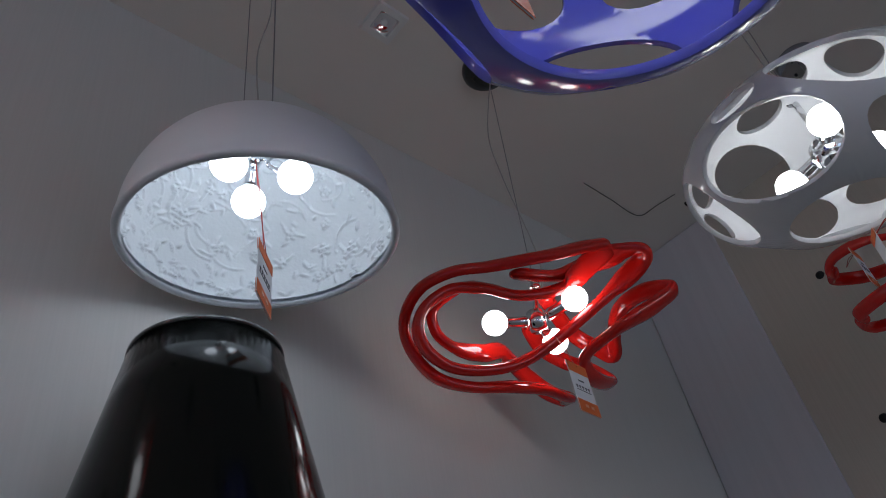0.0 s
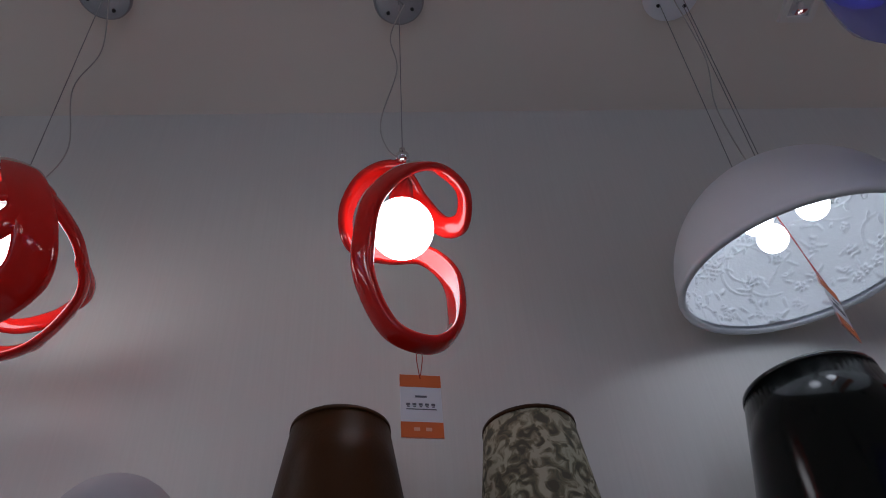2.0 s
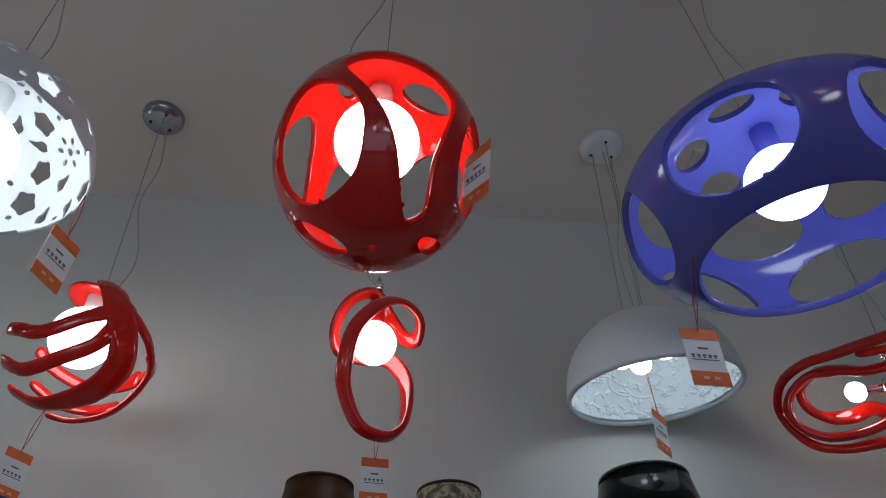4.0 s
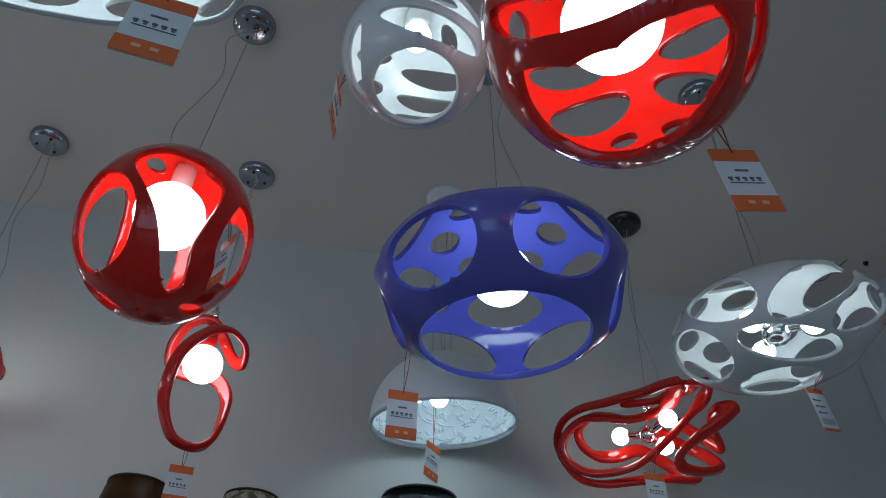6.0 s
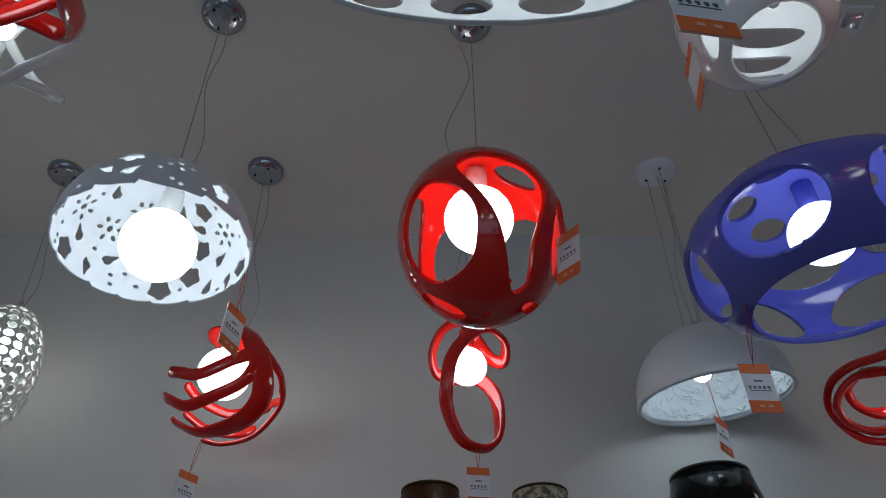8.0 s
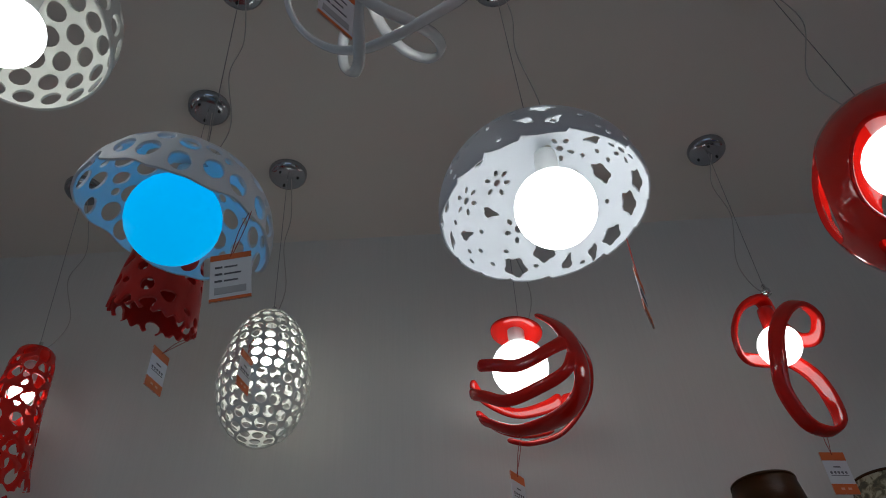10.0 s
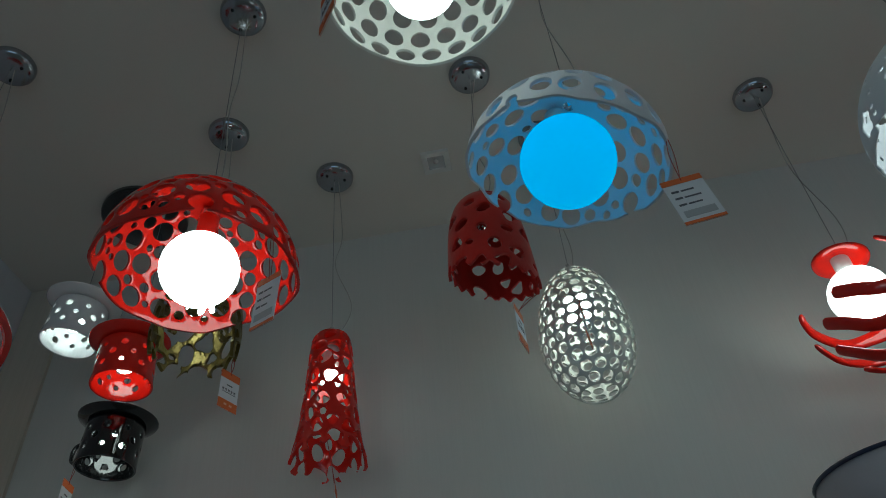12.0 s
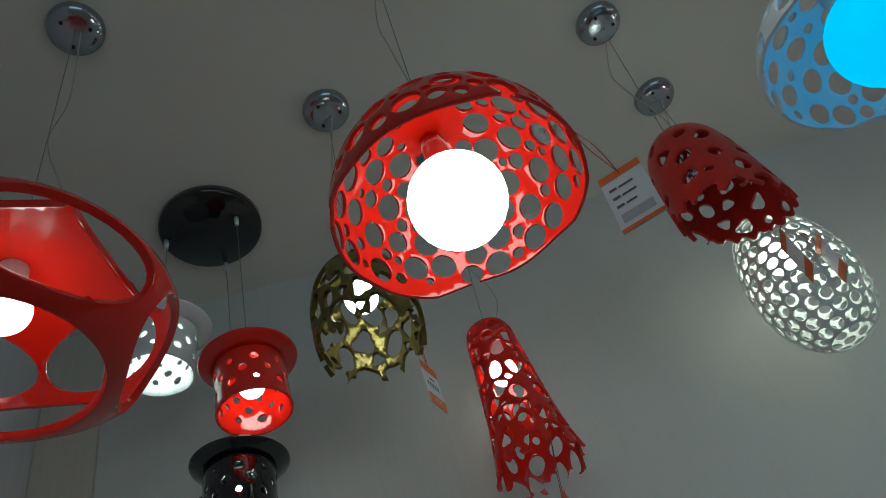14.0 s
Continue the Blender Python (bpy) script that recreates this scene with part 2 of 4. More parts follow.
def inside(pts, poly):
    x, y = pts[:, 0][:, None], pts[:, 1][:, None]
    x0, y0 = poly[:, 0], poly[:, 1]
    x1, y1 = np.roll(x0, -1), np.roll(y0, -1)
    cross = ((y0 > y) != (y1 > y)) & (x < (x1 - x0) * (y - y0) / (y1 - y0 + 1e-15) + x0)
    return cross.sum(1) % 2 == 1


def shell(name, material, parent, prof, pmax, holes, thick, spacing=0.011, edge=None, warp=None, bevel=0.4, label="", pmin=0.0):
    """A thin shell turned about z, with holes cut through it. edge(angle) trims the lower rim."""
    flat = lambda q: np.stack([q[:, 1] * np.cos(q[:, 0]), q[:, 1] * np.sin(q[:, 0])], -1)  # noqa: E731
    n = 180
    th = 2 * np.pi * np.arange(n) / n
    rim = np.stack([th, np.array([pmax if edge is None else edge(a) for a in th])], -1)
    loops = [flat(rim)] + [flat(np.asarray(h)) for h in holes]
    if pmin:
        loops.append(flat(np.stack([th[::6], np.full(30, pmin)], -1)))
    fine = np.linspace(0, pmax * 1.15, 400)
    fr, fz = prof(fine)
    s = np.r_[0, np.cumsum(np.hypot(np.diff(fr), np.diff(fz)))]
    rows = np.interp(np.arange(spacing, s[-1], spacing), s, fine)
    grid = [np.zeros((1, 2))]
    for i, p in enumerate(rows):
        k = max(6 if i < len(rows) / 2 else 44, int(2 * math.pi * float(prof(p)[0]) / spacing))
        grid.append(np.stack([2 * np.pi * (np.arange(k) + 0.5 * (i % 2)) / k, np.full(k, p)], -1))
    grid = flat(np.concatenate(grid))
    keep = inside(grid, loops[0])
    marks = np.concatenate(loops)
    step = spacing * (pmax / s[np.searchsorted(fine, pmax).clip(0, 399)]) * 0.45
    for h in loops[1:]:
        keep &= ~inside(grid, h)
    near = np.array([np.min(np.hypot(*(marks - g).T)) for g in grid])
    keep &= near > step
    verts, edges = [], []
    for lp in loops:
        b = len(verts)
        verts += [Vector(v) for v in lp]
        edges += [(b + i, b + (i + 1) % len(lp)) for i in range(len(lp))]
    verts += [Vector(v) for v in grid[keep]]
    from mathutils.geometry import delaunay_2d_cdt
    v2, _, faces, *_ = delaunay_2d_cdt(verts, edges, [], 0, 1e-6)
    v2 = np.array([(v[0], v[1]) for v in v2])
    tri = np.array([f for f in faces if len(f) == 3])
    mid = v2[tri].mean(1)
    ok = inside(mid, loops[0])
    for h in loops[1:]:
        ok &= ~inside(mid, h)
    tri = tri[ok]
    ang, p = np.arctan2(v2[:, 1], v2[:, 0]), np.hypot(v2[:, 0], v2[:, 1])
    r, z = prof(p)
    xyz = np.stack([r * np.cos(ang), r * np.sin(ang), z], -1)
    if warp is not None:
        xyz = warp(xyz)
    used = np.unique(tri)
    back = np.zeros(len(v2), int)
    back[used] = np.arange(len(used))
    me = from_arrays(name, xyz[used], back[tri])
    ob = part(name, me, material, parent, label)
    so = ob.modifiers.new("thickness", "SOLIDIFY")
    so.thickness, so.offset = thick, 0.0
    if bevel:
        be = ob.modifiers.new("soft_edge", "BEVEL")
        be.width, be.segments, be.limit_method, be.angle_limit = thick * bevel, 2, "ANGLE", radians(50)
    return ob


def pack(prof, p0, p1, sizes, gap, seed, tries=260, tall=1.0, n=18, wobble=0.0):
    """Ovals of falling size thrown over a shell so that none touches another."""
    rnd = random.Random(seed)
    done = []
    for size in sizes:
        for _ in range(tries):
            p = rnd.uniform(p0 + size * tall * 0.6, p1 - size * tall * 0.6)
            r = float(prof(p)[0])
            if rnd.random() > r / 0.2 + 0.2:
                continue
            az = rnd.uniform(-180, 180)
            good = True
            for az2, p2, s2 in done:
                da = (az - az2 + 180) % 360 - 180
                rr = float(prof((p + p2) / 2)[0])
                if math.hypot(radians(da) * rr, (p - p2) / tall) < size + s2 + gap:
                    good = False
                    break
            if good:
                done.append((az, p, size))
    return [oval(az, p, s, s * tall, rnd.uniform(-25, 25) * (tall != 1), n, prof, 2.0, rnd.choice((2, 3)), wobble, rnd.random() * 6) for az, p, s in done]


def hexholes(prof, p0, p1, pitch, size, tall=1.0, lean=0.0, n=14):
    out = []
    rows = int((p1 - p0) / (pitch * 0.87))
    for i in range(rows):
        p = p0 + (i + 0.5) * (p1 - p0) / rows
        r = float(prof(p)[0])
        k = max(3, int(round(2 * math.pi * r / pitch)))
        fill = 2 * math.pi * r / k / pitch
        for j in range(k):
            out.append(oval(360 * (j + 0.5 * (i % 2)) / k + lean * i, p, size * min(fill, 1.15), size * tall, 0, n, prof))
    return out


# ---- lamp fittings ----
def canopy(parent, x, y, z, r=0.055, material=None, spin=0):
    """Ceiling rose with screws, in the parent's space."""
    h = 0.024
    c = part("canopy", lathe([(0, -h), (r * 0.55, -h), (r * 0.86, -h * 0.86), (r * 0.97, -h * 0.55), (r, -h * 0.2), (r, 0), (0, 0)], 40), material or CANOPY, parent)
    c.location = (x, y, z)
    for k in range(3):
        a = radians(spin + 120 * k)
        s = part("screw", lathe([(0, -0.004), (0.003, -0.0035), (0.0042, 0), (0.0042, 0.004)], 10), DARK, c)
        s.location = (r * 0.55 * math.cos(a), r * 0.55 * math.sin(a), -h)
    return c


def hang(parent, top, x=0.0, y=0.0, z0=0.0, rose=0.055, material=None, spin=0, slack=0.03, dx=0.0, dy=0.0):
    """Rose on the ceiling, steel wire and a slack cable down to z0, in the parent's space."""
    zt = H - parent.matrix_world.translation.z
    canopy(parent, x + dx, y + dy, zt, rose, material, spin)
    part("suspension_wire", wire([(x + dx, y + dy, zt - 0.02), (x, y, z0)], 0.0009), STEEL, parent)
    L = zt - z0
    if slack:
        part("power_cable", wire([(x + dx + 0.012, y + dy, zt - 0.02), (x + slack * 0.4, y + 0.01, z0 + L * 0.75), (x + slack * 0.1, y, z0 + L * 0.5), (x + slack, y + 0.006, z0 + L * 0.22), (x + slack * 0.7, y, z0 + L * 0.06), (x + 0.003, y, z0)], 0.0013), CABLE, parent)
    g = part("cord_grip", lathe([(0, 0.03), (0.005, 0.03), (0.006, 0.016), (0.011, 0.013), (0.012, 0.0), (0, 0)], 16), CHROME, parent)
    g.location = (x, y, z0)


def socket_bulb(parent, r, z=0.0, material=None, up=0.07, x=0.0, y=0.0, holder=None):
    b = part("bulb", ball(r), material or BULB, parent, "lit round bulb")
    b.location = (x, y, z)
    s = part("socket", lathe([(0, up), (0.019, up), (0.02, up * 0.8), (0.02, 0.012), (0.017, 0.0), (0, 0)], 24), holder or SOCKET, parent)
    s.location = (x, y, z + r - 0.004)
    return b




def tag(x, y, z, top, turn=0.0, w=0.054, h=0.092, back=False, swing=0.0, label=None):
    """Shop tag hung on a red string from top (world); x, y, z is the middle of its upper edge."""
    t = thing("price_tag", pose(x, y, z, 0, swing, turn), label or "white card shop tag with orange bands on red string", "tag", "shop tags")
    part("card", box(-w / 2, w / 2, -0.0005, 0.0005, -h, 0, 0.0004), PAPER, t, smooth=False)
    a, b = (0.20, 0.24) if not back else (0.12, 0.06)
    for s in (-1, 1):
        y0, y1 = sorted((s * 0.0006, s * 0.0011))
        part("upper_band", box(-w / 2, w / 2, y0, y1, -h * a, 0), ORANGE, t, "orange printed band", False)
        part("lower_band", box(-w / 2, w / 2, y0, y1, -h, -h * (1 - b)), ORANGE, t, "orange printed band", False)
    rnd = random.Random(int(1000 * (x + 5)))
    y0, y1 = -0.0011, -0.0006
    if back:
        for k in range(3):
            part("writing_bar", box(-w * 0.38, -w * 0.20, y0, y1, -h * (0.30 + 0.15 * k), -h * (0.26 + 0.15 * k)), INK, t, smooth=False)
            part("writing_bar", box(-w * 0.15, w * rnd.uniform(0.1, 0.3), y0, y1, -h * (0.30 + 0.15 * k), -h * (0.27 + 0.15 * k)), INK, t, smooth=False)
        part("writing_bar", box(-w * 0.38, w * 0.38, y0, y1, -h * 0.86, -h * 0.72), mat("pale_grey_print", (0.45, 0.46, 0.48), 0.7), t, smooth=False)
    else:
        part("mark", box(-w * 0.14, w * 0.14, y0, y1, -h * 0.37, -h * 0.34), INK, t, smooth=False)
        for k in range(5):
            part("writing_bar", box(w * (-0.36 + 0.15 * k), w * (-0.27 + 0.15 * k), y0, y1, -h * 0.497, -h * 0.465), INK, t, smooth=False)
            part("writing_bar", box(w * (-0.34 + 0.15 * k), w * (-0.28 + 0.15 * k), y0, y1, -h * 0.525, -h * 0.508), INK, t, smooth=False)
        part("writing_bar", box(-w * 0.36, w * 0.36, y0, y1, -h * 0.565, -h * 0.552), INK, t, smooth=False)
        for k in (-0.2, 0.08):
            part("writing_bar", box(w * k, w * (k + 0.14), y0 - 0.0008, y1 - 0.0006, -h * 0.90, -h * 0.85), PALEINK, t, smooth=False)
    q = t.matrix_world.inverted() @ Vector(top)
    m = q * 0.5 + Vector((0.004, 0.0, 0.002))
    part("string", wire([(0, 0.0015, -0.006), tuple(m), tuple(q)], 0.0007), STRING, t)
    part("string", wire([(0, -0.0015, -0.006), (m[0] - 0.008, m[1], m[2]), tuple(q)], 0.0007), STRING, t)
    return t


def on_lamp(lamp, x, y, z):
    """The point of a lamp's meshes nearest to a place."""
    best = None
    for c in lamp.children:
        if c.type == "MESH" and c.name.split(".")[0] not in ("canopy", "suspension_wire", "power_cable", "cord_grip", "socket", "bulb", "stem", "hub"):
            m = lamp.matrix_world @ c.matrix_basis
            v = np.empty(len(c.data.vertices) * 3)
            c.data.vertices.foreach_get("co", v)
            v = v.reshape(-1, 3) @ np.array(m.to_3x3()).T + np.array(m.translation)
            k = int(np.argmin(((v - (x, y, z)) ** 2).sum(1)))
            if best is None or ((v[k] - (x, y, z)) ** 2).sum() < best[0]:
                best = (((v[k] - (x, y, z)) ** 2).sum(), tuple(map(float, v[k])))
    return best[1]


# ---- room ----
def wall(name, b, material):
    return tagged(part(name, b, material, smooth=False), kind="structure")


T = 0.15
tagged(wall("floor", box(LEFT - T, RIGHT + T, REAR - T, WALL + T, -0.15, 0.0), FLOORM), "large beige polished floor tiles", "floor")
tagged(wall("ceiling", box(LEFT - T, RIGHT + T, REAR - T, WALL + T, H, H + T), CEILM), "plain off-white painted ceiling", "ceiling")
tagged(wall("wall_back", box(LEFT - T, RIGHT + T, WALL, WALL + T, 0.0, H), PAPERWALL), "pale grey woven wallpaper on the wall", "wall")
tagged(wall("wall_right", box(RIGHT, RIGHT + T, REAR, WALL, 0.0, H), SIDEWALL), "beige wallpapered side wall", "wall")
tagged(wall("wall_left", box(LEFT - T, LEFT, REAR, WALL, 0.0, H), PANELM), "pale side wall", "wall")
wx0, wx1, wz0, wz1 = -2.3, 1.5, 0.15, 2.55
for nm, b in (("wall_front_low", (LEFT - T, RIGHT + T, REAR - T, REAR, 0, wz0)), ("wall_front_high", (LEFT - T, RIGHT + T, REAR - T, REAR, wz1, H)),
              ("wall_front_a", (LEFT - T, wx0, REAR - T, REAR, wz0, wz1)), ("wall_front_b", (wx1, RIGHT + T, REAR - T, REAR, wz0, wz1))):
    tagged(wall(nm, box(*b), SIDEWALL), "plain wall round the shop window", "wall")
tagged(wall("panel_right", box(RIGHT - 0.012, RIGHT, 1.0, WALL - 0.003, 0.0, H - 0.003), PANELM), "pale lilac wallpaper strip beside the corner", "wall panel")
# beige strip down the back wall, 15 cm wide at the left corner
tagged(wall("panel_left", box(LEFT + 0.003, LEFT + 0.15, WALL - 0.012, WALL, 0.0, H - 0.003), SIDEWALL), "beige strip in the corner", "wall panel")

# surface wire run and small fixings on the ceiling
wr = thing("ceiling_wire", (1.62, 1.108, H), "thin dark wire pinned loosely along the ceiling", "wire")
part("wire", wire([(0, 0, -0.003), (0.12, 0.0, -0.006), (0.265, 0.003, -0.003), (0.28, -0.06, -0.005), (0.293, -0.125, -0.003)], 0.0012, steps=6), DARK, wr)
for x, y in ((1.985, 0.987),):
    hk = thing("ceiling_hook", (x, y, H), "small dark screw hook in the ceiling", "hook", "ceiling hooks")
    part("hook", lathe([(0, -0.012), (0.006, -0.011), (0.009, -0.004), (0.009, 0)], 14), DARK, hk)
for k, (z, y) in enumerate(((2.80, 0.794), (2.387, 0.846))):
    hk = thing("wall_hook", pose(RIGHT, y, z, 0, -90, 0), "small dark fixing on the side wall", "hook", "wall hooks")
    part("hook", lathe([(0, 0.012), (0.006, 0.011), (0.011, 0.004), (0.012, 0)], 14), DARK, hk)


def downlight(x, y):
    d = thing("downlight", (x, y, H), "square white recessed spotlight, switched off", "spotlight", "ceiling spotlights")
    fr = lathe([(0.034, -0.004), (0.036, -0.010), (0.055, -0.010), (0.058, 0.0)], 4)
    bmesh.ops.rotate(fr, verts=fr.verts, cent=(0, 0, 0), matrix=Matrix.Rotation(radians(45), 3, "Z"))
    part("frame", fr, SKIRT, d, smooth=False)
    part("reflector", lathe([(0, -0.001), (0.012, -0.001), (0.022, -0.004), (0.033, -0.007), (0.034, -0.004)], 28), CHROME, d)
    part("lamp_face", lathe([(0, -0.006), (0.006, -0.006), (0.008, -0.002)], 16), SOCKET, d)


for x, y in ((-1.612, 1.034), (0.817, 1.017), (0.888, 0.45)):
    downlight(x, y)

PEND = "pendant lamps"

# ---- row along the wall ----
def relief_dome():
    d = thing("dome_pendant", (0.538, 1.075, 2.450), "white half-round dome lamp with plaster flower relief inside", "pendant lamp", PEND)
    R = 0.1965
    a = np.linspace(0, math.pi / 2, 20)
    prof = [(R * math.sin(x), R * 0.96 * math.cos(x)) for x in a] + [(R + 0.003, -0.004), (R + 0.002, -0.010), (R - 0.006, -0.012), (R - 0.010, -0.006)]
    part("outer_shell", lathe(prof, 72), WMATT, d, "matt white outer shell").matrix_basis = pose(0, 0, 0, 7.5, -4, 0)
    # relief: rosettes, leaves and stems raised on the inner face
    nu, nv = 420, 150
    th = 2 * np.pi * np.arange(nu) / nu
    ph = np.linspace(0.03, math.pi / 2 - 0.01, nv)
    TH, PH = np.meshgrid(th, ph)
    P = np.stack([np.sin(PH) * np.cos(TH), np.sin(PH) * np.sin(TH), np.cos(PH)], -1)
    Hh = np.zeros(P.shape[:2])
    rnd = random.Random(4)

    def local(az, po):
        c = np.array([math.sin(po) * math.cos(az), math.sin(po) * math.sin(az), math.cos(po)])
        e = np.array([-math.sin(az), math.cos(az), 0])
        return P @ e, P @ np.cross(c, e), P @ c

    for k in range(95):
        az, po = rnd.uniform(0, 6.28), math.acos(rnd.uniform(0.03, 0.9))
        size = rnd.uniform(0.04, 0.08)
        x, y, c = local(az, po)
        r = np.hypot(x, y) / size
        an = np.arctan2(y, x)
        pet = 0.75 + 0.25 * np.cos(5 * an + rnd.uniform(0, 6))
        f = np.clip(1 - (r / pet) ** 4, 0, 1) * (0.55 + 0.45 * np.cos(r * 11 + 1.5 * np.sin(3 * an))) * (c > 0)
        Hh = np.maximum(Hh, f)
    for k in range(240):
        az, po = rnd.uniform(0, 6.28), math.acos(rnd.uniform(0.02, 0.95))
        x, y, c = local(az, po)
        g = rnd.uniform(0, 3.14)
        u, w = x * math.cos(g) + y * math.sin(g), -x * math.sin(g) + y * math.cos(g)
        L, B = rnd.uniform(0.03, 0.07), rnd.uniform(0.009, 0.019)
        w = w + 4 * rnd.uniform(-1, 1) * u * u
        f = np.clip(1 - (u / L) ** 2 - (w / B) ** 2, 0, 1) ** 0.5 * (c > 0) * 0.7
        Hh = np.maximum(Hh, f)
    for k in range(60):
        az, po = rnd.uniform(0, 6.28), math.acos(rnd.uniform(0.05, 0.9))
        x, y, c = local(az, po)
        g, q = rnd.uniform(0, 6.28), rnd.uniform(-4, 4)
        u, w = x * math.cos(g) + y * math.sin(g), -x * math.sin(g) + y * math.cos(g)
        w = w + q * u * u
        f = np.clip(1 - (w / 0.009) ** 2, 0, 1) ** 0.5 * (np.abs(u) < 0.2) * (c > 0) * 0.45
        Hh = np.maximum(Hh, f)
    rr = R - 0.008 - 0.0068 * Hh
    V = (P * rr[..., None] * np.array([1, 1, 0.96])).reshape(-1, 3)
    F = [(i * nu + j, i * nu + (j + 1) % nu, (i + 1) * nu + (j + 1) % nu, (i + 1) * nu + j) for i in range(nv - 1) for j in range(nu)]
    F.append(tuple(reversed(range(nu))))
    part("relief_lining", from_arrays("relief_lining", V, F), PLASTER, d, "white plaster lining with raised roses and leaves").matrix_basis = pose(0, 0, 0, 7.5, -4, 0)
    hub = part("hub", lathe([(0, -0.03), (0.010, -0.028), (0.014, -0.015), (0.014, 0.0), (0.02, 0.005), (0.02, 0.035), (0, 0.035)], 20), CHROME, d)
    hub.location = (-0.030, -0.033, 0.135)
    for bx, by, bz in ((-0.094, -0.079, 0.027), (0.009, -0.080, 0.057), (-0.013, 0.015, 0.077)):
        b = part("bulb", ball(0.0255, 24), BULBD, d, "small lit round bulb")
        b.location = (bx, by, bz)
        s, e = np.array((-0.030, -0.033, 0.13)), np.array((bx, by, bz))
        u = (s - e) / np.linalg.norm(s - e)
        part("arm", wire([tuple(e + u * 0.045), tuple(s)], 0.004, 8, 3), CHROME, d)
        part("lampholder", wire([tuple(e + u * 0.022), tuple(e + u * 0.055)], 0.0095, 14, 3), CHROME, d)
    zt = H - 2.450
    canopy(d, -0.028, -0.085, zt, 0.062, WMATT, 30)
    for k in range(3):
        a = radians(30 + 120 * k)
        x, y = 0.030 * math.cos(a), 0.030 * math.sin(a)
        part("suspension_wire", wire([(x - 0.028, y - 0.085, zt - 0.02), (x - 0.013, y - 0.024, R * 0.94)], 0.0009), STEEL, d)
    part("power_cable", wire([(-0.028, -0.085, zt - 0.02), (-0.012, -0.06, zt * 0.7), (-0.03, -0.04, zt * 0.5), (-0.013, -0.024, R * 0.94)], 0.0014), CABLE, d)
    part("cord_grip", lathe([(0, 0.02), (0.012, 0.02), (0.018, 0.01), (0.02, 0.0)], 20), CHROME, d).location = (-0.013, -0.024, R * 0.945)
    tag(0.50, 1.0, 2.345, (0.503, 1.03, 2.55), 42, label="white and orange shop tag hung inside the dome lamp", swing=6)


def ribbon_lamp():
    d = thing("ribbon_pendant", (-0.097, 1.025, 2.506), "red lacquered twisted ribbon lamp round a globe bulb", "pendant lamp", PEND)
    pts = [(.028, .01, -.238), (-.022, -.010, -.222), (-.054, -.035, -.150), (-.055, -.06, -.090), (-.040, -.075, -.015), (.004, -.070, .055), (.054, -.05, .088), (.095, -.02, .066),
           (.094, .022, .036), (.066, .05, .058), (.030, .045, .118), (-.007, .0, .149), (-.058, .0, .125), (-.087, .02, .065), (-.078, .04, .006), (-.026, .06, .0), (.034, .06, -.004), (.070, .05, -.063), (.074, .03, -.150), (.062, .018, -.214)]
    pts = [(1.015 * x, 1.015 * y, 0.915 * z) for x, y, z in pts]
    part("shade", band(pts, 0.036, 0.016, True, (0, 0, 0.0), 10, 14, 3.0), RED, d, "glossy red ribbon loop")
    socket_bulb(d, 0.0496, 0.008, up=0.06, holder=RED, y=0.011)
    hang(d, H, 0.004, -0.02, 0.136, dy=0.0, dx=0.006, slack=-0.035, spin=20)
    tag(-0.081, 1.045, 2.246, on_lamp(d, -0.080, 1.040, 2.29), 8)


def claw_lamp():
    C = (-0.699, 1.027, 2.460)
    d = thing("claw_pendant", C, "red lacquered ball lamp of curved open fingers", "pendant lamp", PEND)
    R = 0.1455

    def on(az, el, k=1.0):
        a, e = radians(az), radians(el)
        return (R * k * math.cos(e) * math.cos(a), R * k * math.cos(e) * math.sin(a), R * k * math.sin(e))

    # fingers spring from a broad curved strap and end free
    fingers = [[(-40, 22), (-53, 7), (-72, -7), (-101, -21), (-124, -15), (-141, -8)],
               [(-42, 8), (-49, -7), (-58, -25), (-82, -40), (-123, -47), (-148, -34), (-166, -22)],
               [(50, 2), (72, -1), (99, -3), (130, 6), (152, 16)],
               [(60, -28), (90, -30), (120, -26), (146, -14)]]
    for f in fingers:
        part("finger", band([on(*p) for p in f], [0.048, 0.036] + [0.028] * (len(f) - 2), 0.013, False, (0, 0, 0), 9, 12, 2.4, True), RED, d)
    part("strap", band([on(-70, 48), on(-58, 28), on(-50, 8), on(-38, -14), on(-29, -36), on(-36, -62), on(-150, -76), on(-179, -50), on(175, -40)], [0.035, 0.058, 0.066, 0.062, 0.066, 0.058, 0.036, 0.028, 0.026], 0.013, False, (0, 0, 0), 9, 12, 2.6, True), RED, d)
    part("strap", band([on(-52, 20), on(-30, 6), on(-10, -4), on(14, -18), on(42, -46), on(89, -60), on(132, -57)], [0.04, 0.026, 0.022, 0.024, 0.03, 0.026, 0.024], 0.013, False, (0, 0, 0), 9, 12, 2.6, True), RED, d)
    part("strap", band([on(-10, -8), on(25, -4), on(52, 2)], 0.024, 0.013, False, (0, 0, 0), 9, 12, 2.6, True), RED, d)
    td = part("top_disc", lathe([(0, 0.006), (0.050, 0.004), (0.063, -0.003), (0.061, -0.008), (0.04, -0.003), (0, -0.001)], 40), RED, d)
    td.matrix_basis = pose(-0.008, 0.0, 0.132, 0, 8, 0)
    socket_bulb(d, 0.0656, 0.027, up=0.055, x=-0.010)
    hang(d, H, 0.0, 0.0, 0.137, dy=-0.035, slack=0.04, spin=60)
    tag(-0.745, 1.035, 2.232, on_lamp(d, -0.728, 1.03, 2.32), 55)


